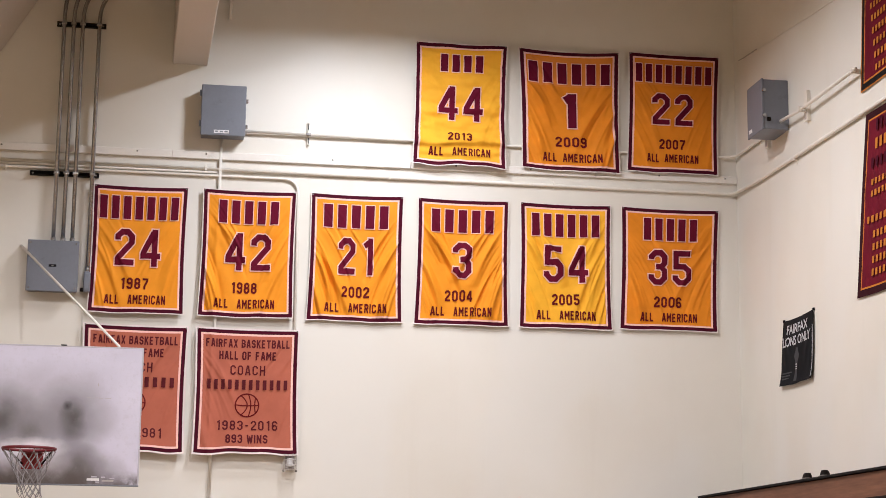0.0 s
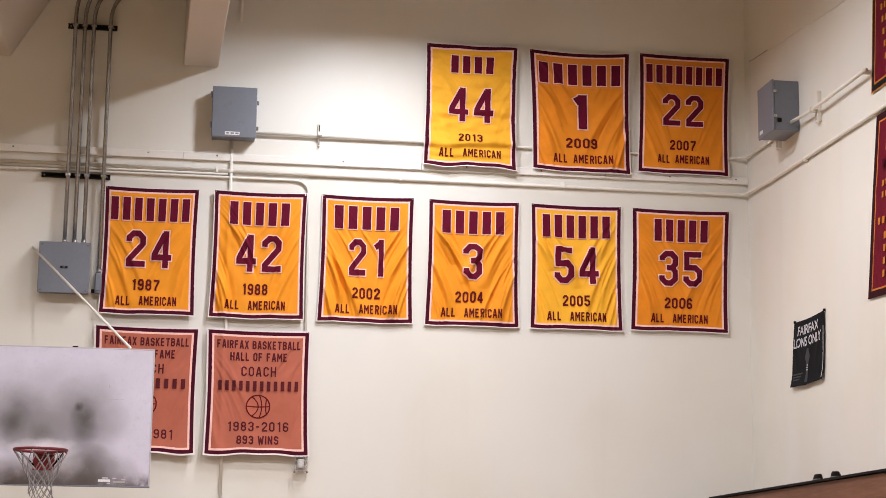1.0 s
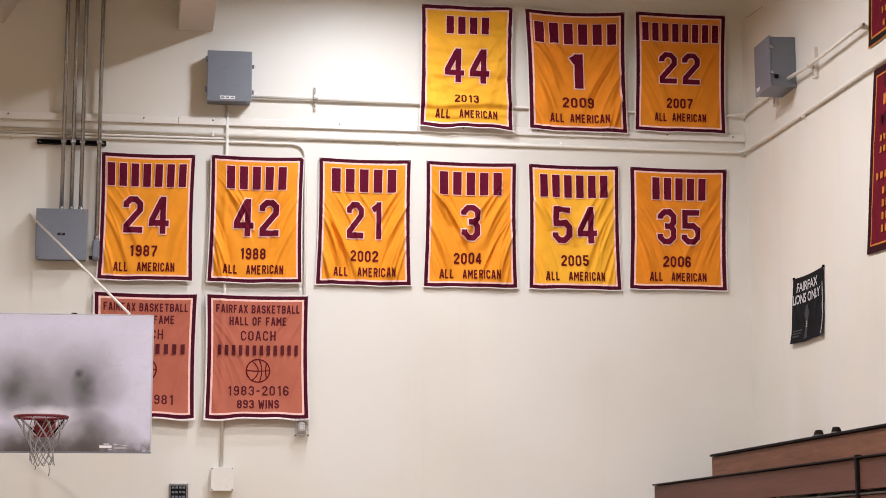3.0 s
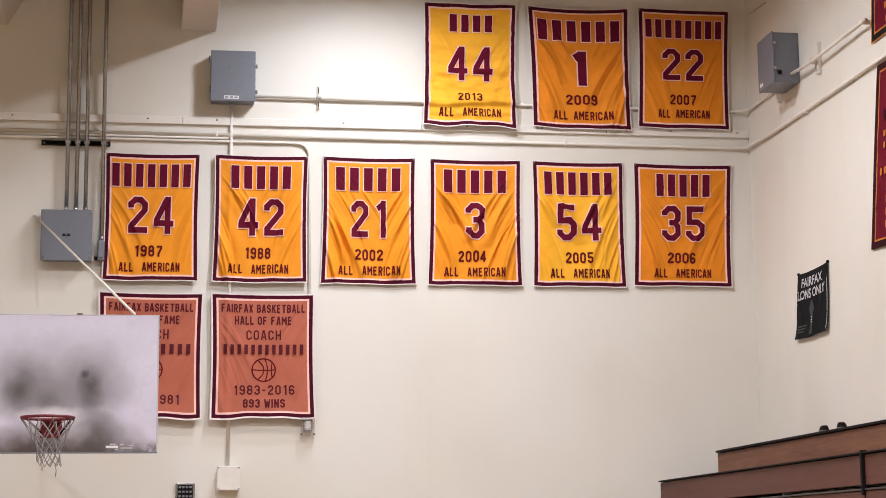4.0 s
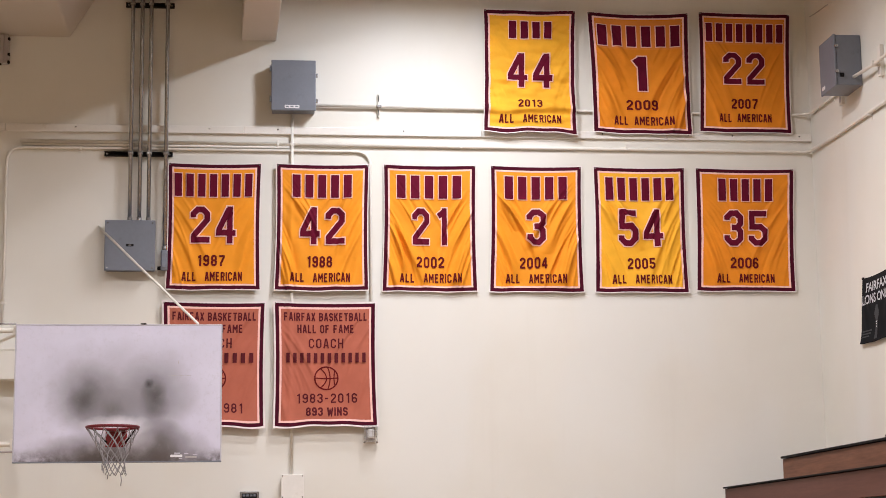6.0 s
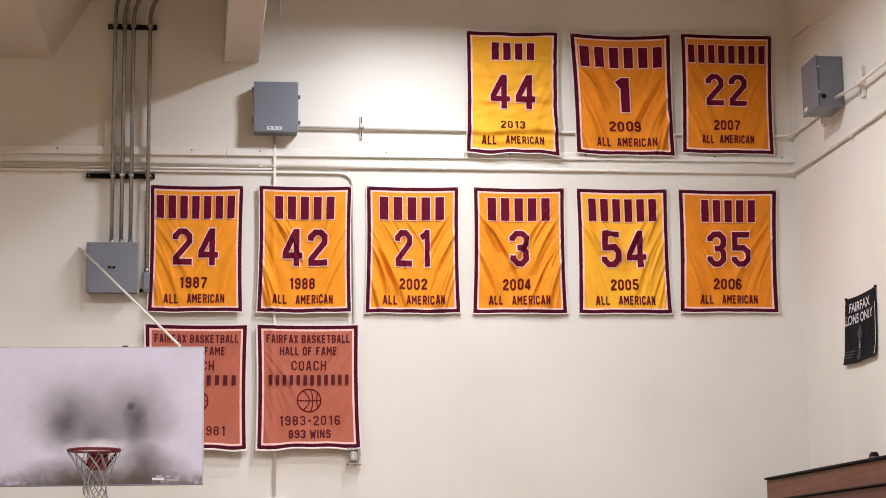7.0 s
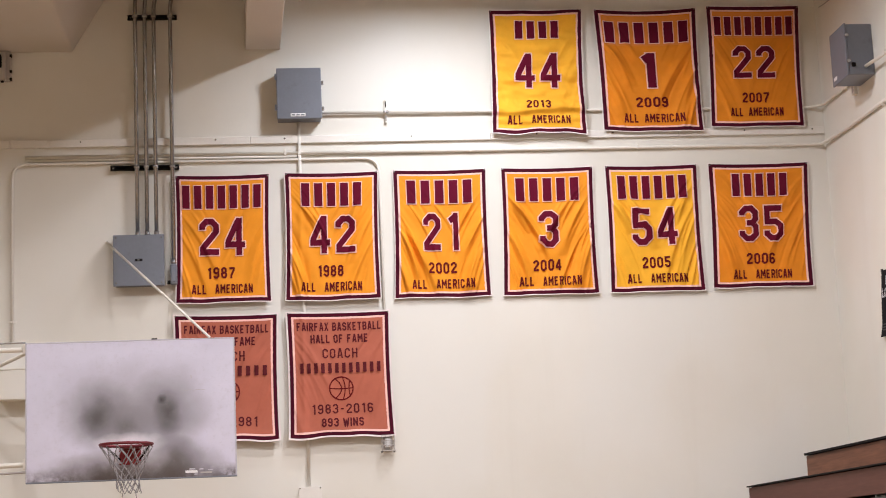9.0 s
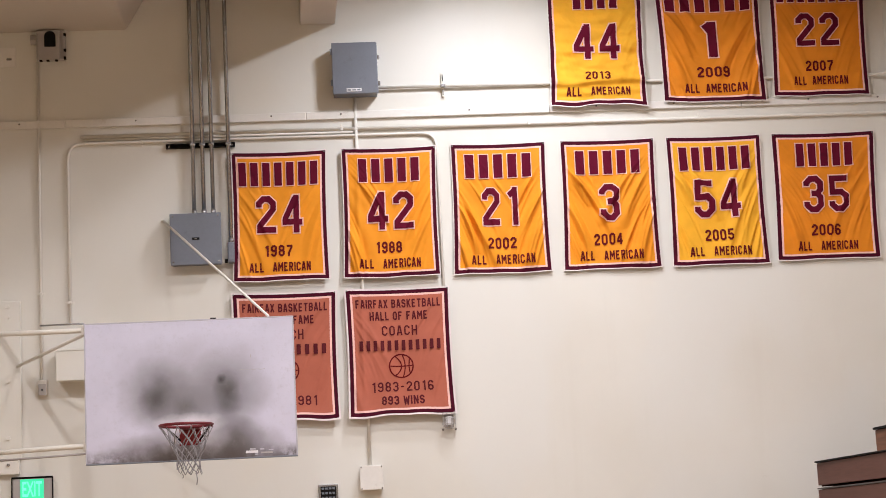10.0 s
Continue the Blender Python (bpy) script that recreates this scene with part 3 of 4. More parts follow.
row2(23, 3.600, 4.560, 4.565, 3.588, 6, (0.10, 0.89), "54", (0.253, 0.735), "2005", (0.35, 0.64), (0.185, 0.82), M_GOLDX, 0.95)
row2(29, 4.692, 5.750, 5.708, 4.660, 5, (0.205, 0.795), "35", (0.275, 0.725), "2006", (0.34, 0.625), (0.20, 0.785), M_GOLDD, 0.6, lift=0.016)
jersey_banner(41, [(2.452, 7.600), (3.443, 7.600), (3.424, 6.246), (2.428, 6.262)], M_GOLDX, 4, (0.25, 0.76, 0.095, 0.235), "44", (0.25, 0.745, 0.355, 0.63), "2013", (0.365, 0.625, 0.735, 0.80), (0.165, 0.83, 0.855, 0.92),
              "creased yellow-gold banner with maroon border and number 44", 0.35, 0.008, 0.036, 0.040)
jersey_banner(47, [(3.558, 7.598), (4.668, 7.604), (4.666, 6.256), (3.596, 6.276)], M_GOLDD, 6, (0.06, 0.93, 0.105, 0.275), "1", (0.395, 0.57, 0.355, 0.64), "2009", (0.345, 0.665, 0.718, 0.800), (0.215, 0.81, 0.855, 0.925),
              "wide sagging gold banner with maroon border and number 1", 1.5, 0.03, wide=False, half=7.6)
jersey_banner(53, [(4.768, 7.618), (5.785, 7.612), (5.745, 6.282), (4.736, 6.292)], M_GOLDD, 8, (0.055, 0.935, 0.095, 0.245), "22", (0.255, 0.715, 0.335, 0.60), "2007", (0.345, 0.63, 0.718, 0.800), (0.215, 0.78, 0.842, 0.910),
              "smooth deep gold banner with maroon border and number 22", 0.45, 0.008, wide=False)


def ball_mark(d, cu, cv, r, aspect):
    """The printed outline of a basketball: ring and seams as thin ribbons."""
    b = bmesh.new()

    def ribbon(pts, w):
        prev = None
        for i, (x, y) in enumerate(pts):
            x2, y2 = pts[min(i + 1, len(pts) - 1)]
            x1, y1 = pts[max(i - 1, 0)]
            tx, ty = x2 - x1, y2 - y1
            l = math.hypot(tx, ty) or 1
            nx, ny = -ty / l * w, tx / l * w
            cur = [b.verts.new((cu + (x + nx) * r, cv + (y + ny) * r * aspect, 0)), b.verts.new((cu + (x - nx) * r, cv + (y - ny) * r * aspect, 0))]
            if prev:
                b.faces.new((prev[0], prev[1], cur[1], cur[0]))
            prev = cur

    ribbon([(math.cos(k * math.tau / 40), math.sin(k * math.tau / 40)) for k in range(41)], 0.06)
    ribbon([(-1 + 2 * k / 12, -0.02 + 0.05 * math.sin(k / 12 * 3.1)) for k in range(13)], 0.05)
    for mid, bow, top in ((0.32, -0.20, 0.97), (0.02, -0.55, 0.86), (0.66, 0.08, 0.72)):
        ribbon([(mid + bow * (k / 7 - 1) ** 2, top * (k / 7 - 1)) for k in range(15)], 0.05)
    return d.lay(b, 0.003)


def fame_banner(seed, corners, years, year_box, wins, name_n, label, ridge=None):
    d = Drape(seed, corners, -1, W, depth=0.056, folds=0.5, sag=0.010, curl=0.040, width=1.03, height=1.27, ridge=ridge, wave=0.010)
    (ax, az), (bx, bz) = corners[:2]
    thing = empty("banner", ((ax + bx) / 2, W, az), label, "banner", "salmon banners on the end wall")
    cloth_parts(thing, d, M_ORANGE, 1.0, 0.80, 0.016, 0.036, 0.020, M_MAROON)
    grommets(thing, d)
    word_parts(thing, d, "FAIRFAX BASKETBALL", (0.100, 0.907, 0.087, 0.153), 0.004, M_DULLINK, "dull maroon")
    word_parts(thing, d, "HALL OF FAME", (0.228, 0.782, 0.183, 0.250), 0.004, M_DULLINK, "dull maroon")
    word_parts(thing, d, "COACH", (0.336, 0.678, 0.293, 0.372), 0.004, M_DULLINK, "dull maroon", 4.6)
    bar_rows(thing, d, name_n, 0.100, 0.910, 0.410, 0.488, M_DULLINK, fill=0.50)
    part("ball_emblem", ball_mark(d, 0.507, 0.612, 0.113, 0.80), M_BROWNINK, thing, "outlined basketball emblem")
    word_parts(thing, d, years, year_box, 0.004, M_DULLINK, "dull maroon", 4.8)
    if wins:
        word_parts(thing, d, wins, (0.310, 0.709, 0.846, 0.915), 0.004, M_DULLINK, "dull maroon")
    return thing


fame_banner(61, [(-0.856, 4.478), (0.189, 4.468), (0.182, 3.195), (-0.862, 3.205)], "1981", (0.545, 0.79, 0.808, 0.885), "", 10,
            "salmon cloth banner with maroon border behind the backboard")
fame_banner(67, [(0.258, 4.473), (1.307, 4.469), (1.320, 3.207), (0.259, 3.195)], "1983-2016", (0.214, 0.804, 0.733, 0.811), "893 WINS", 12,
            "salmon cloth hall of fame banner with maroon border and ball emblem", 0.155)


def side_banner(seed, corners, gold_trim, rows, label):
    """A dark red banner on the side wall; its lines of print are bars."""
    d = Drape(seed, corners, -1, E_X, depth=0.012, folds=0.2, sag=0.01, curl=0.004, axis="x", width=2.0, height=1.6)
    (ay, az), (by, bz) = corners[:2]
    thing = empty("banner", (E_X, (ay + by) / 2, az), label, "banner", "dark red banners on the side wall")
    cloth_parts(thing, d, M_RED, 1.0, 1.2, 0.006, 0.026, 0.008, M_BLACK if gold_trim else M_DARKBROWN, M_GOLDINK, M_GOLDINK if gold_trim else M_DARKBROWN)
    for v0, v1, u0, u1, n, mat in rows:
        bar_rows(thing, d, n + 8, u0, u1, v0 + 0.008, v1, mat, "print_bar", 0.55)
    return thing


side_banner(71, [(14.04, 7.95), (12.1, 7.95), (12.16, 6.30), (14.25, 6.25)], True,
            [(0.56 + 0.068 * k, 0.60 + 0.068 * k, 0.10 + 0.012 * k, 0.90 - 0.012 * k, 16 - k, M_GOLDINK) for k in range(6)],
            "dark red banner with black and gold edging on the side wall")
side_banner(73, [(14.156, 6.03), (12.1, 6.03), (12.25, 4.40), (14.485, 4.45)], False,
            [(0.05, 0.12, 0.12, 0.88, 10, M_MAROON), (0.155, 0.22, 0.12, 0.88, 9, M_GOLDINK), (0.255, 0.32, 0.09, 0.9, 11, M_MAROON)]
            + [(0.37 + 0.062 * k, 0.41 + 0.062 * k, 0.10, 0.86, 13, M_GOLDINK) for k in (0, 1)]
            + [(0.57, 0.615, 0.08, 0.86, 12, M_GOLDINK)] + [(0.655 + 0.068 * k, 0.70 + 0.068 * k, 0.14, 0.86, 12, M_GOLDINK) for k in range(4)],
            "dark red banner with rows of gold print on the side wall")


def black_poster():
    d = Drape(83, [(16.37, 4.518), (15.554, 4.522), (15.615, 3.875), (16.482, 3.885)], -1, E_X, depth=0.015, folds=0.15, sag=0.015, curl=0.02, axis="x", width=0.85, height=0.64)
    thing = empty("poster", (E_X, 15.98, 4.52), "black cloth poster with white words, curling off the side wall", "poster")
    part("cloth", d.lay(sheet_bm([(0, 1, 0, 1)], 0.03, 0.03)), M_DARKCLOTH, thing, "", True)
    part("words", d.lay(text_bm("FAIRFAX", 0.020, 0.17, 0.84, 0.085, 0.225), 0.008), M_WHITEINK, thing, "white word FAIRFAX")
    part("words", d.lay(text_bm("LIONS ONLY", 0.020, 0.055, 0.935, 0.265, 0.41), 0.008), M_WHITEINK, thing, "white words LIONS ONLY")
    slim = [0.030 + 0.040 * math.sin(math.pi * min(1, k / 9)) ** 2 + 0.022 * (k > 14) * (k - 14) / 6 for k in range(20)]
    b = sheet_bm([(0.495 - w, 0.495 + w, 0.455 + 0.025 * k, 0.480 + 0.025 * k) for k, w in enumerate(slim)], 0.05, 0.05)
    part("curled_edge", d.lay(sheet_bm([(0.984, 1.0, 0.22, 0.97)], 0.02, 0.03), 0.010), M_WHITEINK, thing, "white back showing at the curled edge")
    part("emblem_mark", d.lay(sheet_bm([(0.485, 0.515, 0.70 + 0.035 * k, 0.715 + 0.035 * k) for k in range(3)], 0.05, 0.05), 0.009), M_LABEL, thing, "three pale dots on the emblem")
    part("emblem", d.lay(b, 0.006), M_GREYINK, thing, "dim grey emblem shape")
    part("small_print", d.lay(sheet_bm([(0.07, 0.36 - 0.04 * k, 0.80 + 0.042 * k, 0.822 + 0.042 * k) for k in range(3)], 0.1, 0.1), 0.006), M_GREYINK, thing, "three bars of fine print")
    for u in (0.01, 0.99):
        x, y, z = d.at(u, 0.0, 0.0)
        part("corner_tape", box(x - 0.006, E_X - 0.001, y - 0.012, y + 0.012, z - 0.01, z + 0.014, 0.003), M_BLACK, thing, "black tape tab")


black_poster()


# ---- electrical boxes ----
def screws(parent, places, axis, r=0.008):
    for p in places:
        part("screw", knob(p, r, axis, 0.006, sides=8), M_GALV, parent, "small screw head")


def enclosure(label):
    """The grey box on the end wall with hinged lid, latches and a white label."""
    x0, x1, z0, z1, f = 0.228, 0.684, 6.425, 6.958, 17.55
    t = empty("electrical_box", ((x0 + x1) / 2, W, z0), label, "electrical box")
    part("body", box(x0 + 0.008, x1 - 0.008, f + 0.022, W - 0.001, z0 + 0.008, z1 - 0.008, 0.008), M_GREY, t)
    lid = part("lid", box(x0, x1, f, f + 0.022, z0, z1, 0.008), M_GREY, t, "flat grey lid")
    part("label_plate", box(0.365, 0.515, f - 0.003, f + 0.001, 6.448, 6.482, 0.002), M_LABEL, lid, "white label strip with worn print")
    for k in range(3):
        part("print_bar", box(0.375 + 0.048 * k, 0.408 + 0.048 * k, f - 0.0045, f - 0.0032, 6.458, 6.472), M_GREY, lid, "bar of worn print")
    for z in (6.53, 6.80):
        part("latch", box(x1 - 0.002, x1 + 0.022, f + 0.004, f + 0.04, z - 0.02, z + 0.02, 0.006), M_GALV, t, "dark metal latch")
    for z in (6.55, 6.87):
        part("hinge", tube([(x0 - 0.008, f + 0.02, z - 0.03), (x0 - 0.008, f + 0.02, z + 0.03)], 0.010, sides=10), M_GREY, t, "small barrel hinge")
    return t


enclosure("grey steel electrical box with a white label on the end wall")


def breaker_panel():
    x0, x1, z0, z1, f = -1.429, -0.925, 4.760, 5.276, 17.59
    t = empty("breaker_panel", ((x0 + x1) / 2, W, z0), "grey steel breaker panel with a black handle slot under four pipes", "electrical box")
    part("body", box(x0 + 0.012, x1 - 0.012, f + 0.02, W - 0.001, z0 + 0.012, z1 - 0.008, 0.006), M_GREY, t)
    cover = part("cover", box(x0, x1, f, f + 0.02, z0, z1, 0.007), M_GREY, t, "flat grey cover")
    part("handle_slot", box(-1.215, -1.140, f - 0.004, f + 0.001, 5.006, 5.032, 0.003), M_DARK, cover, "black recessed handle slot")
    part("latch", box(-1.19, -1.165, f - 0.010, f - 0.004, 5.013, 5.025, 0.002), M_GALV, cover, "small latch tab")
    screws(cover, [(x, f, z) for x in (x0 + 0.03, x1 - 0.03) for z in (z0 + 0.03, z1 - 0.03)], (0, -1, 0))


breaker_panel()


def side_enclosure():
    """The grey box on the side wall, seen on its edge."""
    x0, y0, y1, z0, z1 = 5.690, 16.094, 16.545, 6.388, 6.912
    t = empty("electrical_box", (E_X, (y0 + y1) / 2, z0), "grey steel electrical box on the side wall with two latches", "electrical box")
    part("body", box(x0 + 0.022, E_X - 0.001, y0 + 0.008, y1 - 0.008, z0 + 0.008, z1 - 0.008, 0.008), M_GREY, t)
    lid = part("lid", box(x0, x0 + 0.022, y0, y1, z0, z1, 0.008), M_GREY, t, "grey lid with a pale sheen")
    part("label_plate", box(x0 - 0.003, x0 + 0.001, 16.40, 16.49, 6.43, 6.467, 0.002), M_LABEL, lid, "small white label")
    for z in (6.53, 6.785):
        part("latch", knob((x0 + 0.02, y0 + 0.008, z), 0.017, (0, -1, 0), 0.03), M_GALV, t, "round metal latch knob")
    part("hasp", box(x0 + 0.05, x0 + 0.09, y0 - 0.012, y0 + 0.01, 6.475, 6.515, 0.006), M_BLACK, t, "black hasp")


side_enclosure()


# ---- pipes along the walls ----
def conduit(points, r, bend, label, mat=None, straps=(), axis=(0, 1, 0), group="painted conduits"):
    """A pipe run along a wall, held by small two-hole straps at the given places."""
    p0 = Vector(points[0])
    t = empty("conduit", p0, label, "conduit", group)
    part("pipe", tube(rounded(points, bend), r, sides=14), mat or M_PIPE, t, "", True)
    for (x, y, z), along in straps:
        if along == "x":
            b = box(x - 0.012, x + 0.012, y - r - 0.003, W - 0.001, z - r - 0.003, z + r + 0.003, 0.004)
            box(x - 0.010, x + 0.010, W - 0.006, W - 0.001, z - r - 0.03, z + r + 0.03, 0.002, b)
        elif along == "z":
            b = box(x - r - 0.003, x + r + 0.003, y - r - 0.003, W - 0.001, z - 0.012, z + 0.012, 0.004)
            box(x - r - 0.03, x + r + 0.03, W - 0.006, W - 0.001, z - 0.010, z + 0.010, 0.002, b)
        else:
            b = box(x - r - 0.003, E_X - 0.001, y - 0.012, y + 0.012, z - r - 0.003, z + r + 0.003, 0.004)
            box(E_X - 0.006, E_X - 0.001, y - 0.010, y + 0.010, z - r - 0.035, z + r + 0.035, 0.002, b)
        part("strap", b, mat or M_PIPE, t, "pipe strap")
    return t


Yp = W - 0.020
# the long run that turns the corner on to the side wall
conduit([(-2.30, Yp, 6.113), (5.93, Yp, 6.098), (5.945, 16.9, 6.075), (5.945, 9.0, 6.03)], 0.019, 0.12, "cream painted conduit running along two walls",
        straps=[((x, Yp, 6.11), "x") for x in (0.30, 2.2, 3.95)] + [((5.945, y, 6.055), "y") for y in (15.9, 13.2)])
# the run that drops to the small cage
conduit([(-2.430, Yp, 4.25), (-2.430, Yp, 6.045), (1.253, Yp, 6.040), (1.253, Yp, 3.19)], 0.014, 0.16, "thin cream conduit dropping behind the banners",
        straps=[((-1.7, Yp, 6.044), "x"), ((-2.430, Yp, 4.45), "z")])
conduit([(-2.28, Yp, 6.080), (0.42, Yp, 6.076)], 0.011, 0.05, "thin cream conduit below the raceway")
# from the box down to the junction box
conduit([(0.447, Yp - 0.004, 6.43), (0.447, Yp - 0.004, 2.715)], 0.0165, 0.05, "cream painted conduit hanging down from the grey box",
        straps=[((0.447, Yp - 0.004, 6.10), "z")])
# from the box to the corner and on to the side box
conduit([(0.69, Yp - 0.02, 6.520), (5.80, Yp, 6.500), (5.94, W - 0.10, 6.497), (5.942, 16.54, 6.490)], 0.015, 0.10, "cream painted conduit between the two grey boxes",
        straps=[((5.942, 16.95, 6.494), "y")])
conduit([(5.880, 16.10, 6.480), (5.890, 15.60, 6.455), (5.895, 14.20, 6.462)], 0.017, 0.15, "cream painted conduit leaving the side box", straps=[((5.895, 14.27, 6.460), "y")])
conduit([(-2.712, Yp, 6.93), (-2.712, Yp, 3.66)], 0.014, 0.05, "thin cream conduit between alarm box and switch box", straps=[((-2.712, Yp, 6.25), "z"), ((-2.712, Yp, 4.55), "z")])
conduit([(0.50, Yp, 7.72), (0.50, Yp, 8.0), (0.50, 17.2, 8.25)], 0.018, 0.1, "short cream conduit rising to the roof")


def strut_clip():
    t = empty("strut_clip", (1.343, W, 6.53), "small upright painted channel clip holding the conduit", "bracket")
    part("channel", box(1.331, 1.355, W - 0.034, W - 0.001, 6.412, 6.655, 0.004), M_PIPE, t)
    part("slot", box(1.338, 1.348, W - 0.037, W - 0.033, 6.57, 6.64, 0.002), M_DARK, t, "dark slot")
    part("slot", box(1.338, 1.348, W - 0.037, W - 0.033, 6.425, 6.485, 0.002), M_DARK, t, "dark slot")
    part("clamp", box(1.318, 1.368, W - 0.072, W - 0.034, 6.505, 6.53, 0.004), M_GALV, t, "metal clamp")


strut_clip()


def side_clip(y0, y1, z0, z1, zc):
    """Upright channel on the side wall that carries a conduit off the plaster."""
    t = empty("strut_clip", (E_X, (y0 + y1) / 2, z0), "short upright painted channel on the side wall carrying a conduit", "bracket", "side wall clips")
    part("channel", box(E_X - 0.040, E_X - 0.001, y0, y1, z0, z1, 0.004), M_PIPE, t)
    part("slot", box(E_X - 0.043, E_X - 0.039, y0 + 0.015, y1 - 0.015, z0 + 0.02, z0 + 0.09, 0.002), M_PLAST, t, "greyed slot")
    part("clamp", box(E_X - 0.115, E_X - 0.040, (y0 + y1) / 2 - 0.018, (y0 + y1) / 2 + 0.018, zc - 0.026, zc + 0.026, 0.005), M_PIPE, t, "pipe clamp")


side_clip(15.50, 15.585, 6.335, 6.635, 6.455)
side_clip(16.63, 16.71, 6.345, 6.600, 6.490)


def raceway():
    t = empty("raceway", (0, W, 6.25), "flat white painted raceway along the whole end wall", "raceway", kind="structure")
    joints = [-8.5, -5.5, -2.45, -0.05, 2.42, 4.4, 5.968]
    for a, b in zip(joints, joints[1:]):
        part("length", box(a + 0.002, b - 0.002, W - 0.032, W - 0.001, 6.212, 6.292, 0.006), M_RACE, t)
    for x in (-2.9, -1.75, -0.40, 0.30, 1.6, 2.9, 3.7, 4.62, 5.1, 5.83):
        part("screw", knob((x, W - 0.031, 6.262), 0.009, (0, -1, 0), 0.006, sides=8), M_GALV, t, "screw head")


raceway()


def steel_pipes():
    """Four galvanised pipes on two black channels: three end in the panel, one beside it."""
    for k, (x, end, bend) in enumerate(((-1.190, 5.27, 0.52), (-1.094, 5.27, 0.50), (-1.003, 5.27, 0.48), (-0.836, 4.98, 0.45))):
        yp = W - 0.075
        top = 8.17 - 0.065 * k
        t = empty("steel_pipe", (x, W, end), "galvanised steel pipe clamped upright, bent over at the top", "pipe", "galvanised pipes")
        part("pipe", tube(rounded([(x, yp, end), (x, yp, top), (-0.082, yp, top + 0.02)], bend, 10), 0.0205, sides=16), M_GALV, t, "", True)
        for z in (5.984, 7.562):
            part("clamp", box(x - 0.028, x + 0.028, yp - 0.024, yp + 0.024, z - 0.016, z + 0.016, 0.006), M_GALV, t, "pipe clamp")
        part("coupling", tube([(x, yp, end - 0.004), (x, yp, end + 0.05)], 0.026, sides=14), M_GALV, t, "threaded coupling", True)
    for x0, x1, z in ((-1.457, -0.771, 5.984), (-1.268, -0.770, 7.562)):
        t = empty("strut_channel", ((x0 + x1) / 2, W, z), "black steel channel holding the pipes", "bracket", "pipe channels")
        part("web", box(x0, x1, W - 0.012, W - 0.001, z - 0.022, z + 0.022, 0.002), M_BLACK, t)
        for s in (-1, 1):
            part("flange", box(x0, x1, W - 0.052, W - 0.012, z + s * 0.019 - 0.003, z + s * 0.019 + 0.003, 0.001), M_BLACK, t)
        for x in (x0 + 0.03, x1 - 0.03):
            part("bolt", knob((x, W - 0.012, z), 0.011, (0, -1, 0), 0.02, sides=6), M_GALV, t, "bolt head")
    t = empty("pull_box", (-0.836, W, 4.80), "grey cast elbow at the foot of the fourth pipe", "electrical box")
    part("housing", box(-0.872, -0.805, W - 0.11, W - 0.03, 4.775, 4.985, 0.016), M_GREY, t)
    part("cover", box(-0.866, -0.811, W - 0.118, W - 0.108, 4.80, 4.96, 0.006), M_GREY, t, "screwed cover")
    part("entry", tube([(-0.872, W - 0.07, 4.80), (-0.905, W - 0.07, 4.80)], 0.02, sides=12), M_BLACK, t, "black pipe entry")


steel_pipes()



def hanger_strap():
    """Dark strap that drops from the roof beside the splayed duct."""
    t = empty("hanger_strap", (-1.385, W, 7.87), "dark steel hanger strap beside the splayed roof duct", "bracket")
    part("strap", box(-1.410, -1.362, W - 0.060, W - 0.001, 7.87, TOP - 0.004, 0.006), M_BLACK, t)
    part("bolt", knob((-1.386, W - 0.060, 7.93), 0.012, (0, -1, 0), 0.014, sides=6), M_GALV, t, "bolt head")


hanger_strap()


# ---- small fixtures on the end wall ----
def junction_box():
    t = empty("junction_box", (0.455, W, 2.49), "cream painted square junction box on the wall", "electrical box")
    part("body", box(0.348, 0.562, W - 0.10, W - 0.001, 2.497, 2.718, 0.006), M_RACE, t)
    c = part("cover", box(0.342, 0.568, W - 0.112, W - 0.100, 2.490, 2.726, 0.004), M_RACE, t, "flat cover plate")
    screws(c, [(x, W - 0.112, z) for x in (0.356, 0.554) for z in (2.503, 2.712)], (0, -1, 0), 0.007)


junction_box()


def dial_plate():
    """Dark device with a row of keys, low on the wall."""
    t = empty("control_plate", (0.05, W, 2.30), "dark control plate with small keys in a steel frame", "control panel")
    part("frame", box(-0.065, 0.125, W - 0.03, W - 0.001, 2.30, 2.565, 0.006), M_GALV, t)
    part("face", box(-0.045, 0.105, W - 0.036, W - 0.029, 2.32, 2.545, 0.003), M_BLACK, t, "black face")
    for i in range(4):
        for j in range(3):
            part("key", box(-0.035 + 0.035 * i, -0.010 + 0.035 * i, W - 0.041, W - 0.035, 2.515 - 0.045 * j, 2.535 - 0.045 * j, 0.002), M_GREY, t, "small grey key")


dial_plate()


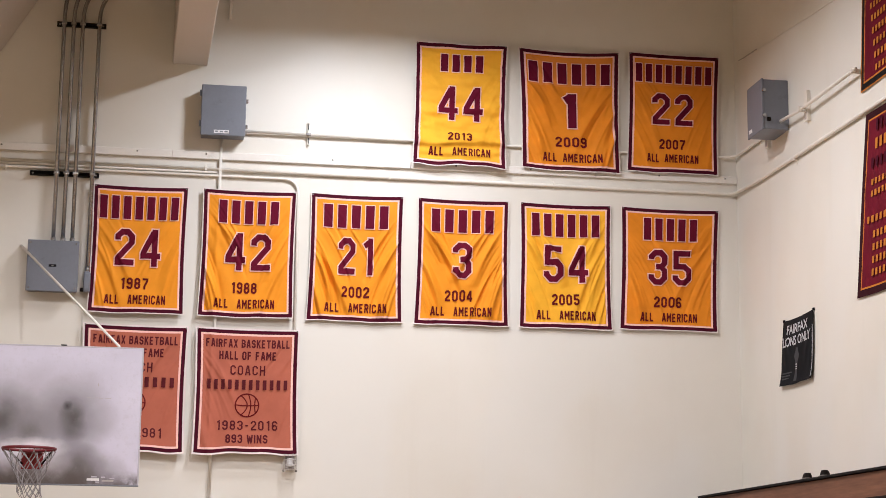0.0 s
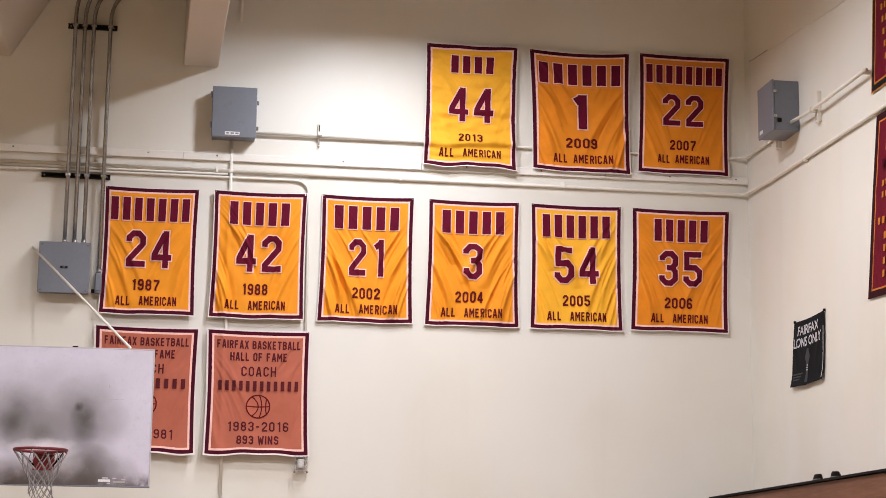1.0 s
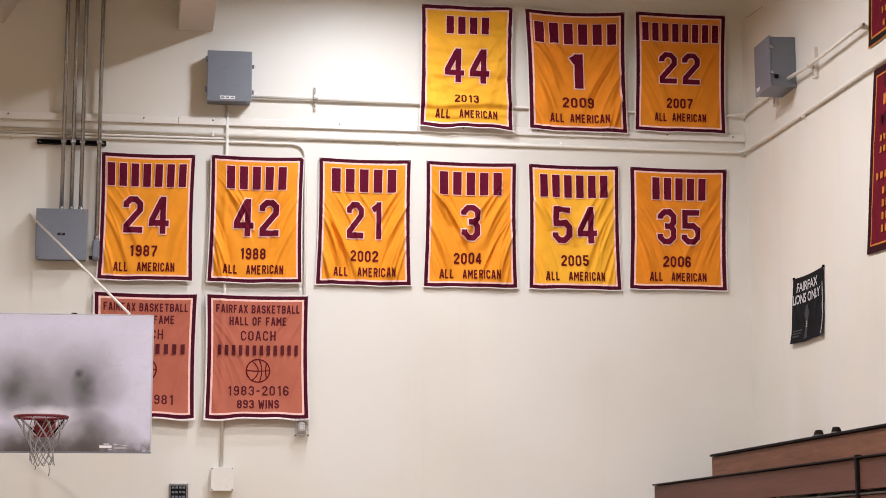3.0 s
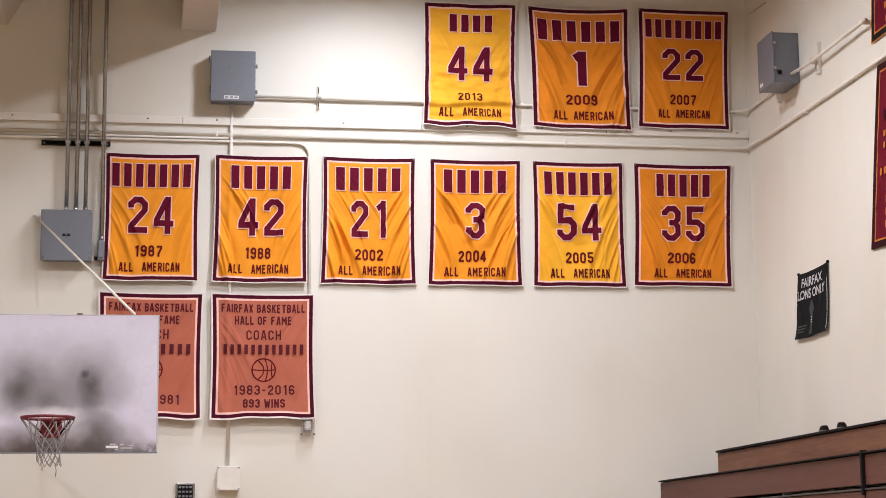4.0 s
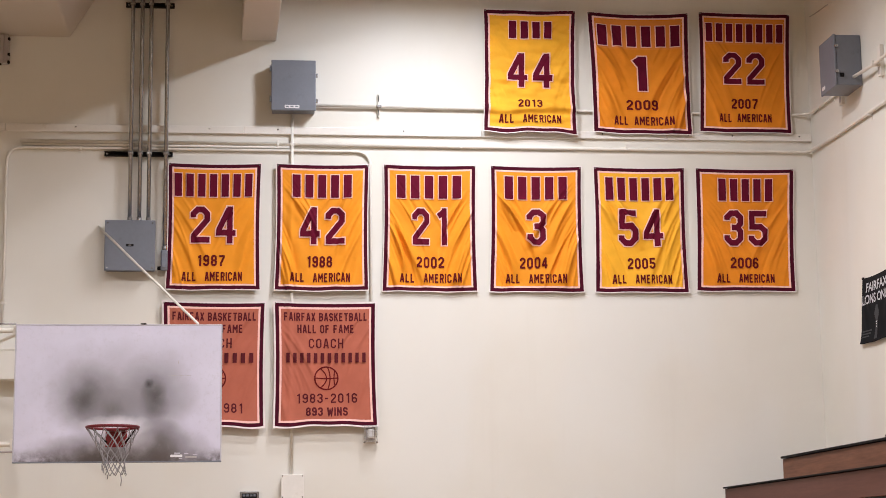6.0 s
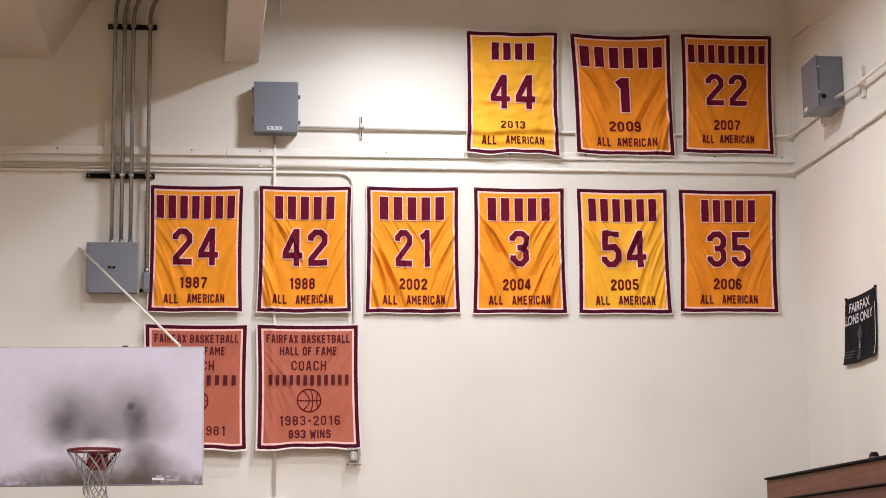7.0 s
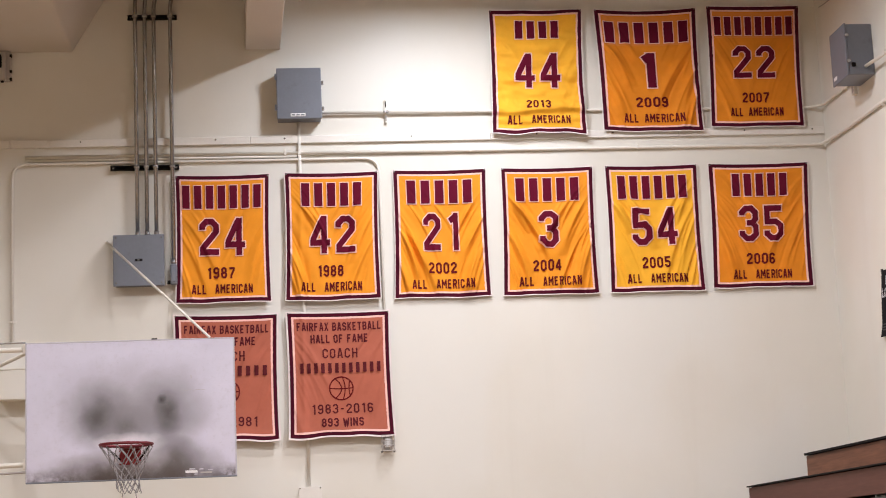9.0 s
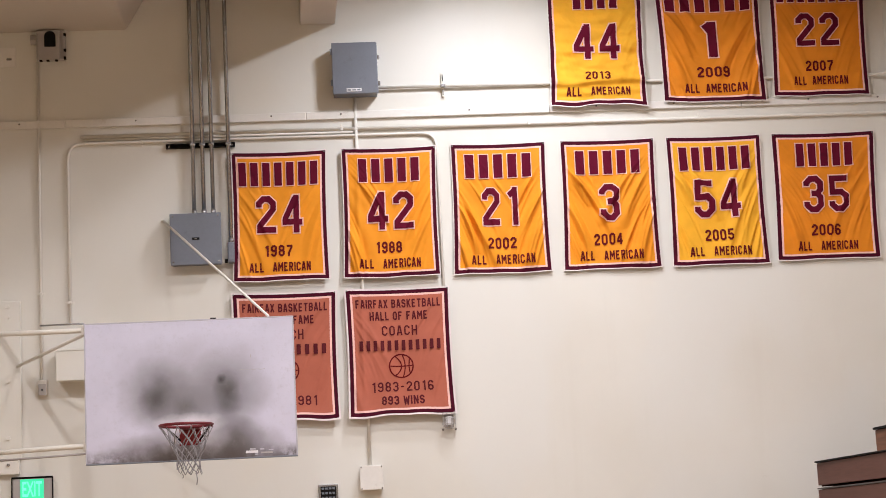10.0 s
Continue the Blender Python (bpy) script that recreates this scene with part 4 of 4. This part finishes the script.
def cage_light():
    """Small lamp in a wire guard below the corner of a banner."""
    x0, x1, z0, z1 = 1.176, 1.300, 3.050, 3.205
    t = empty("guarded_fixture", ((x0 + x1) / 2, W, z0), "small wall fixture in a steel wire guard", "light fixture")
    part("base", box(x0 + 0.015, x1 - 0.015, W - 0.05, W - 0.001, z0 + 0.015, z1, 0.006), M_PLAST, t)
    part("lens", box(x0 + 0.03, x1 - 0.03, W - 0.085, W - 0.05, z0 + 0.035, z1 - 0.03, 0.012), M_LABEL, t, "pale lens")
    for k in range(4):
        x = x0 + (x1 - x0) * k / 3
        part("guard_wire", tube(rounded([(x, W - 0.002, z0), (x, W - 0.11, z0), (x, W - 0.11, z1), (x, W - 0.002, z1)], 0.015, 3), 0.0035, sides=6), M_PLAST, t)
    for k in range(4):
        z = z0 + (z1 - z0) * k / 3
        part("guard_wire", tube(rounded([(x0, W - 0.002, z), (x0, W - 0.112, z), (x1, W - 0.112, z), (x1, W - 0.002, z)], 0.015, 3), 0.0035, sides=6), M_PLAST, t)
    for x in (x0, x1):
        part("foot", knob((x, W - 0.05, z0 - 0.006), 0.011, (0, -1, 0), 0.03), M_GALV, t, "round foot bolt")


cage_light()


def alarm_box():
    x0, x1, z0, z1 = -2.735, -2.432, 6.885, 7.208
    t = empty("alarm_box", ((x0 + x1) / 2, W, z0), "grey plastic wall box with a dark arched opening", "alarm")
    part("back_box", box(x0 + 0.02, x1, W - 0.09, W - 0.001, z0 + 0.02, z1, 0.010), M_PLAST, t)
    face = part("face", box(x0 + 0.04, x1 - 0.045, W - 0.135, W - 0.09, z0, z1 - 0.012, 0.012), M_PLAST, t, "raised face plate")
    b = bmesh.new()
    cx, r, zb, zc = -2.572, 0.056, 7.022, 7.128
    ring = [(cx - r, zb), (cx + r, zb)] + [(cx + r * math.cos(a), zc + r * math.sin(a)) for a in [math.pi * k / 10 for k in range(11)]]
    lo = [b.verts.new((x, W - 0.140, z)) for x, z in ring]
    hi = [b.verts.new((x, W - 0.120, z)) for x, z in ring]
    b.faces.new(lo)
    for k in range(len(ring)):
        b.faces.new((lo[k - 1], lo[k], hi[k], hi[k - 1]))
    part("opening", b, M_DARK, face, "dark arched opening")
    part("side_knob", knob((x0 + 0.02, W - 0.05, 7.12), 0.05, (-1, 0, 0), 0.06), M_PLAST, t, "round side boss")
    for x in (x0 + 0.07, x0 + 0.14, x1 - 0.08):
        part("cover_tab", box(x - 0.014, x + 0.014, W - 0.138, W - 0.10, z0 - 0.01, z0 + 0.004, 0.003), M_BLACK, t, "dark clip")
    for z in (z0 + 0.03, z0 + 0.11, z1 - 0.05):
        part("cover_tab", box(x1 - 0.012, x1 + 0.01, W - 0.10, W - 0.06, z - 0.014, z + 0.014, 0.003), M_BLACK, t, "dark clip")


alarm_box()


def wall_plate():
    t = empty("wall_plate", (-3.05, W, 6.70), "cream painted access plate beside the alarm box", "plate")
    part("plate", box(-3.22, -2.93, W - 0.018, W - 0.001, 6.86, 7.06, 0.004), M_RACE, t)
    part("latch", box(-3.02, -2.97, W - 0.03, W - 0.018, 6.925, 6.945, 0.003), M_GALV, t, "dark latch")


wall_plate()


def switch_box():
    t = empty("switch_box", (-2.69, W, 3.56), "small cream surface switch box at the conduit's end", "switch")
    part("body", box(-2.745, -2.660, W - 0.055, W - 0.001, 3.545, 3.70, 0.008), M_PIPE, t)
    part("plate", box(-2.740, -2.665, W - 0.061, W - 0.055, 3.55, 3.66, 0.004), M_PLAST, t, "greyed cover plate")
    part("toggle", box(-2.708, -2.697, W - 0.078, W - 0.060, 3.592, 3.612, 0.003), M_DARK, t, "dark toggle")


switch_box()


def exit_sign():
    x0, x1, z0, z1 = -3.000, -2.612, 2.53, 2.765
    t = empty("exit_sign", ((x0 + x1) / 2, W, z0), "lit green exit sign in a grey steel case", "exit sign")
    part("case", box(x0, x1, W - 0.07, W - 0.001, z0, z1, 0.016), M_PLAST, t)
    part("rim", box(x0 - 0.006, x1 + 0.006, W - 0.075, W - 0.068, z1 - 0.012, z1 + 0.006, 0.003), M_BLACK, t, "dark top rim")
    part("rim", box(x0 - 0.006, x0 + 0.006, W - 0.075, W - 0.068, z0, z1 - 0.012, 0.003), M_BLACK, t, "dark side rim")
    part("rim", box(x1 - 0.006, x1 + 0.006, W - 0.075, W - 0.068, z0, z1 - 0.012, 0.003), M_BLACK, t, "dark side rim")
    face = part("lit_face", box(x0 + 0.08, x1 - 0.085, W - 0.076, W - 0.070, z0 + 0.03, z1 - 0.018, 0.003), M_EXIT, t, "green lit face")
    b = text_bm("EXIT", 0.02, x0 + 0.10, x1 - 0.10, -z1 + 0.04, -z0 - 0.05, cut=0)
    for v in b.verts:
        v.co = (v.co.x, W - 0.079, -v.co.y)
    part("words", b, M_EXITL, face, "glowing word EXIT")


exit_sign()


# ---- the hoop ----
def hoop():
    """Wooden backboard with rim and net, carried on tubes from the end wall."""
    F, cx = 15.667, -1.137
    x0, x1, z0, z1 = cx - 0.892, cx + 0.915, 2.752, 3.972
    t = empty("basketball_hoop", (cx, F, z0), "smudged white backboard with red rim and worn net", "basketball hoop")
    face = box(x0 + 0.012, x1 - 0.012, F, F + 0.035, z0 + 0.012, z1 - 0.012, 0.003)
    me = part("board", face, M_BOARD, t, "white painted board smudged grey by balls")
    # the smudges follow the board's own middle
    off = Vector((0, 0.018, 0.61))
    for v in me.data.vertices:
        v.co -= off
    me.location = off
    for a in ((x0, x1, z0, z0 + 0.012), (x0, x1, z1 - 0.012, z1), (x0, x0 + 0.012, z0 + 0.012, z1 - 0.012), (x1 - 0.012, x1, z0 + 0.012, z1 - 0.012)):
        part("edge_strip", box(a[0], a[1], F - 0.002, F + 0.05, a[2], a[3], 0.003), M_EDGE if a[2] > z0 + 0.005 else M_GREY, t, "worn metal edge strip")
    part("sticker", box(0.47 + cx, 0.575 + cx, F - 0.003, F, 2.796, 2.818, 0.001), M_LABEL, t, "torn white sticker")
    part("sticker", box(0.60 + cx, 0.70 + cx, F - 0.0025, F, 2.790, 2.804, 0.001), M_PLAST, t, "grey sticker remains")
    for k, (sx, sz, sw, sh) in enumerate(((0.505, 2.824, 0.05, 0.012), (0.545, 2.780, 0.03, 0.010), (0.592, 2.822, 0.035, 0.011), (0.665, 2.814, 0.04, 0.007))):
        part("sticker", box(cx + sx, cx + sx + sw, F - 0.002 - 0.0003 * k, F, sz, sz + sh, 0.0008), M_EDGE, t, "scrap of torn sticker")
    part("scratch", box(cx + 0.530, cx + 0.536, F - 0.001, F + 0.001, 3.62, 3.648), M_PLAST, t, "short grey scratch")
    part("hook", box(cx + 0.195, cx + 0.245, F - 0.006, F + 0.03, z1 - 0.002, z1 + 0.009, 0.003), M_BLACK, t, "dark clip on the top edge")
    crack = [(cx + 0.44 + 0.018 * k, F - 0.0005, 3.517 + 0.0025 * math.sin(k * 1.7)) for k in range(13)]
    part("crack", tube(crack, 0.0014, sides=6), M_PLAST, t, "hairline crack in the paint")
    # rim
    rc, R = Vector((cx - 0.005, F - 0.381, 3.034)), 0.219
    rim = part("rim", tube([rc + R * Vector((math.cos(a), math.sin(a), 0)) for a in [k * math.tau / 48 for k in range(48)]], 0.0125, sides=10, closed=True), M_RIM, t, "red steel ring", True)
    plate = part("rim_plate", box(cx - 0.092, cx + 0.092, F - 0.016, F - 0.003, 2.885, 3.045, 0.004), M_PLATE, t, "red mounting plate")
    part("neck", box(cx - 0.088, cx + 0.088, rc.y + R - 0.01, F - 0.014, 3.018, 3.046, 0.006), M_RIM, rim, "flat red neck")
    for s in (-1, 1):
        part("brace", tube([(cx + s * 0.20, rc.y + 0.09, 3.045), (cx + s * 0.085, F - 0.02, 2.93)], 0.008, sides=8), M_BLACK, rim, "dark brace rod")
    for x in (-0.06, 0.06):
        for z in (2.91, 3.005):
            part("bolt", knob((cx + x, F - 0.016, z), 0.011, (0, -1, 0), 0.012, sides=6), M_RIM, plate, "bolt head")
    for k in range(12):
        a = (k + 0.5) * math.tau / 12
        p = rc + (R + 0.002) * Vector((math.cos(a), math.sin(a), 0))
        part("net_hook", tube([p + Vector((0, 0, -0.008)), p + Vector((0, 0, -0.022)), p * 0.985 + rc * 0.015 + Vector((0, 0, -0.026))], 0.004, sides=6), M_RIM, rim)
    # net: two crossing families of cords down a narrowing sleeve, frayed at the foot
    b = bmesh.new()
    rnd = random.Random(5)

    def sleeve(ang, s):
        r = R * (1 - 0.57 * min(1, s * 1.45) ** 0.85 + 0.08 * max(0, s - 0.7))
        w = 0.007 * math.sin(3 * ang + 5 * s) + 0.004 * math.sin(5 * ang - 9 * s)
        return rc + Vector(((r + w) * math.cos(ang) + 0.025 * s, (r + w) * math.sin(ang), -0.018 - 0.385 * s + 0.010 * s * math.sin(2 * ang + 1)))

    n = 12
    for k in range(n):
        for d in (-1, 1):
            base = (k + 0.5) * math.tau / n
            m, last = 26, rnd.choice((0.93, 1.0, 1.0))
            wob = rnd.uniform(-0.05, 0.05)
            tube([sleeve(base + d * 3.5 * math.tau / n * s ** 1.35 + wob * math.sin(6 * s), s) for s in [i / (m - 1) * last for i in range(m)]], 0.0042, b, 5)
    for ang, ln in ((-1.0, 0.10), (0.3, 0.03), (2.4, 0.04)):
        p = sleeve(ang, 0.98)
        tube([p, p + Vector((0.008, 0, -ln * 0.5)), p + Vector((0.002, 0.004, -ln))], 0.0042, b, 5)
    part("net", b, M_NET, t, "worn grey knotted net, frayed below", True)
    # carrying frame behind the board
    for z, za in ((3.925, 3.955), (2.925, 2.905)):
        part("arm", tube(rounded([(x1 - 0.25, F + 0.09, z), (x0 - 0.02, F + 0.09, z), (x0 - 1.15, F + 0.36, za)], 0.1), 0.022, sides=14), M_PIPE, t, "cream painted steel tube", True)
        part("flange", box(x0 - 0.03, x0 + 0.03, F + 0.05, F + 0.125, z - 0.045, z + 0.045, 0.006), M_PIPE, t, "tube flange")
    part("arm", tube([(x0 - 0.01, F + 0.09, 3.985), (x0 - 0.40, F + 0.18, 3.994)], 0.008, sides=10), M_GALV, t, "thin steel rod", True)
    part("arm", tube([(x0 + 0.10, F + 0.09, 2.858), (x0 - 0.02, F + 0.09, 2.858), (x0 - 1.14, F + 0.35, 2.835)], 0.010, sides=10), M_PLAST, t, "thin dull grey rod", True)
    for x in (x0 + 0.35, x1 - 0.35):
        part("upright", tube([(x, F + 0.062, z0 + 0.05), (x, F + 0.062, z1 - 0.05)], 0.024, sides=12), M_PIPE, t, "upright tube behind the board", True)
    part("mast", box(x0 - 1.24, x0 - 1.13, F + 0.30, F + 0.41, 2.35, 4.5, 0.01), M_PIPE, t, "upright cream post")
    for z in (2.6, 4.3):
        part("wall_arm", tube([(x0 - 1.185, F + 0.38, z), (x0 - 1.185, W - 0.01, z)], 0.03, sides=12), M_PIPE, t, "tube to the wall")
        part("wall_flange", box(x0 - 1.285, x0 - 1.085, W - 0.02, W - 0.001, z - 0.1, z + 0.1, 0.004), M_PIPE, t, "wall flange")
    # stays to the wall
    part("stay", tube([(-0.44, F + 0.055, 3.985), (-1.503, W - 0.01, 5.236)], 0.0115, sides=12), M_PIPE, t, "cream stay rod up to the wall", True)
    part("stay_foot", box(-1.521, -1.487, W - 0.012, W - 0.001, 5.220, 5.252, 0.004), M_PIPE, t, "stay foot plate")
    part("stay", tube([(x0 + 0.02, F + 0.07, 3.90), (-2.93, W - 0.08, 3.84)], 0.016, sides=10), M_PIPE, t, "thin cream stay rod", True)


hoop()


def mounting_plank():
    t = empty("mounting_plank", (-3.2, W, 2.9), "cream painted upright plank bolted to the wall", "plank")
    part("plank", box(-3.42, -2.905, W - 0.055, W - 0.001, 2.95, 4.485, 0.006), M_WALL, t)
    for x in (-3.03, -3.33):
        for z in (4.43, 4.33, 3.70, 3.15):
            part("bolt", knob((x, W - 0.055, z), 0.022, (0, -1, 0), 0.018, sides=6), M_PIPE, t, "painted bolt head")
    s = empty("bracket_block", (-3.02, W, 2.80), "cream painted block below the hoop's arm", "bracket")
    part("block", box(-3.16, -2.93, W - 0.07, W - 0.001, 2.80, 2.945, 0.006), M_PIPE, s)
    part("bolt", knob((-3.03, W - 0.07, 2.89), 0.016, (0, -1, 0), 0.012, sides=6), M_GALV, s, "bolt head")
    c = empty("wall_cabinet", (-2.2, W, 3.66), "cream painted wooden box on the wall behind the backboard", "box")
    part("body", box(-2.545, -1.80, W - 0.22, W - 0.001, 3.668, 3.955, 0.006), M_WALL, c)
    part("lid", box(-2.550, -1.795, W - 0.226, W - 0.001, 3.955, 3.975, 0.005), M_WALL, c, "overhanging lid")


mounting_plank()


def wall_cable():
    pts = [(E_X - 0.006, 17.50 - 0.25 * k, 7.535 - 0.021 * k + 0.003 * math.sin(k * 1.3)) for k in range(14)]
    single("wall_cable", tube(pts, 0.005, sides=8), M_WALL, pts[0], "painted-over cable clipped to the side wall", "cable", smooth=True)
    single("cable_end", tube([(E_X - 0.008, 17.58, 7.548), (E_X - 0.009, 17.42, 7.528), (E_X - 0.010, 16.98, 7.494)], 0.006, sides=8), M_PLAST, (E_X - 0.008, 17.58, 7.548),
           "bare grey end of the cable on the side wall", "cable", smooth=True)


wall_cable()


# ---- the stand along the side wall ----
def bleachers():
    """Stand with deep upper rows; the lower rows are pushed together."""
    t = empty("bleachers", (5.3, 8.0, 0.0), "brown stained wooden stand with black nosings along the side wall", "bleachers")
    end = 17.113
    rows = [(5.305, 2.842, 0.30, M_WOODL), (4.706, 2.545, 0.242, M_WOOD), (4.704, 2.292, 0.25, M_WOOD)]
    for k in range(6):
        rows.append((4.702 - 0.002 * k, 2.03 - 0.29 * k, 0.28, M_WOOD))
    back = E_X - 0.01
    sections = [(end, 11.76), (11.74, 6.1), (6.08, 0.6)]
    for i, (x, z, h, mat) in enumerate(rows):
        for a, b in sections:
            row = part("tier", box(x, x + 0.028, b, a, max(0.02, z - h + 0.012), z - (0.026 if i == 0 else 0.018), 0.004), mat, t, "brown stained front board")
            part("nosing", box(x - (0.022 if i < 2 else 0.010), x + 0.035, b, a, z - (0.022 if i == 0 else 0.014), z, 0.004), M_BLACK if i < 2 else M_NOSE, row, "black nosing strip" if i < 2 else "worn dark nosing strip")
            part("seat", box(x + 0.035, min(back, x + 0.64), b, a, z - 0.03, z - 0.004, 0.004), mat, row, "seat plank")
        part("end_panel", box(x + 0.03, back, end - 0.02, end - 0.002, max(0.02, z - h), z - 0.034, 0.002), M_WOOD, t, "end panel")
        if i == 1:
            part("section_post", box(x - 0.026, x + 0.02, 11.732, 11.768, z - 0.30, z + 0.012, 0.004), M_BLACK, t, "black post at the section joint")
    for y in (16.9, 11.75, 6.09, 0.8):
        part("support", box(4.9, 5.0, y - 0.05, y + 0.05, 0.0, 2.2, 0.004), M_BLACK, t, "steel support")


bleachers()


def shoe(x, y, z, turn, label):
    t = empty("shoe", (x, y, z), label, "shoe", "pair of shoes")
    for name, mat, z0, z1, w, l in (("sole", M_SOLE, 0.0, 0.012, 0.046, 0.115), ("upper", M_SHOE, 0.010, 0.052, 0.042, 0.108)):
        b = bmesh.new()
        rings = []
        for j in range(6):
            f = j / 5
            zz = z0 + (z1 - z0) * f
            k = 1 - (0.35 * f * f if name == "upper" else 0)
            ring = []
            for i in range(18):
                a = i * math.tau / 18
                px, py = w * k * math.cos(a), l * (1 - (0.45 * f if name == "upper" else 0)) * math.sin(a) - (0.04 * f if name == "upper" else 0)
                ring.append(b.verts.new((x + px * math.cos(turn) - py * math.sin(turn), y + px * math.sin(turn) + py * math.cos(turn), z + zz)))
            rings.append(ring)
        for A, B in zip(rings, rings[1:]):
            for i in range(18):
                b.faces.new((A[i - 1], A[i], B[i], B[i - 1]))
        b.faces.new(rings[0])
        b.faces.new(rings[-1])
        part(name, b, mat, t, "worn grey rubber sole" if name == "sole" else "", True)


shoe(5.36, 14.25, 2.842, -0.30, "dark low shoe on the top tier")
shoe(5.37, 13.86, 2.842, -0.45, "dark low shoe with worn sole on the top tier")
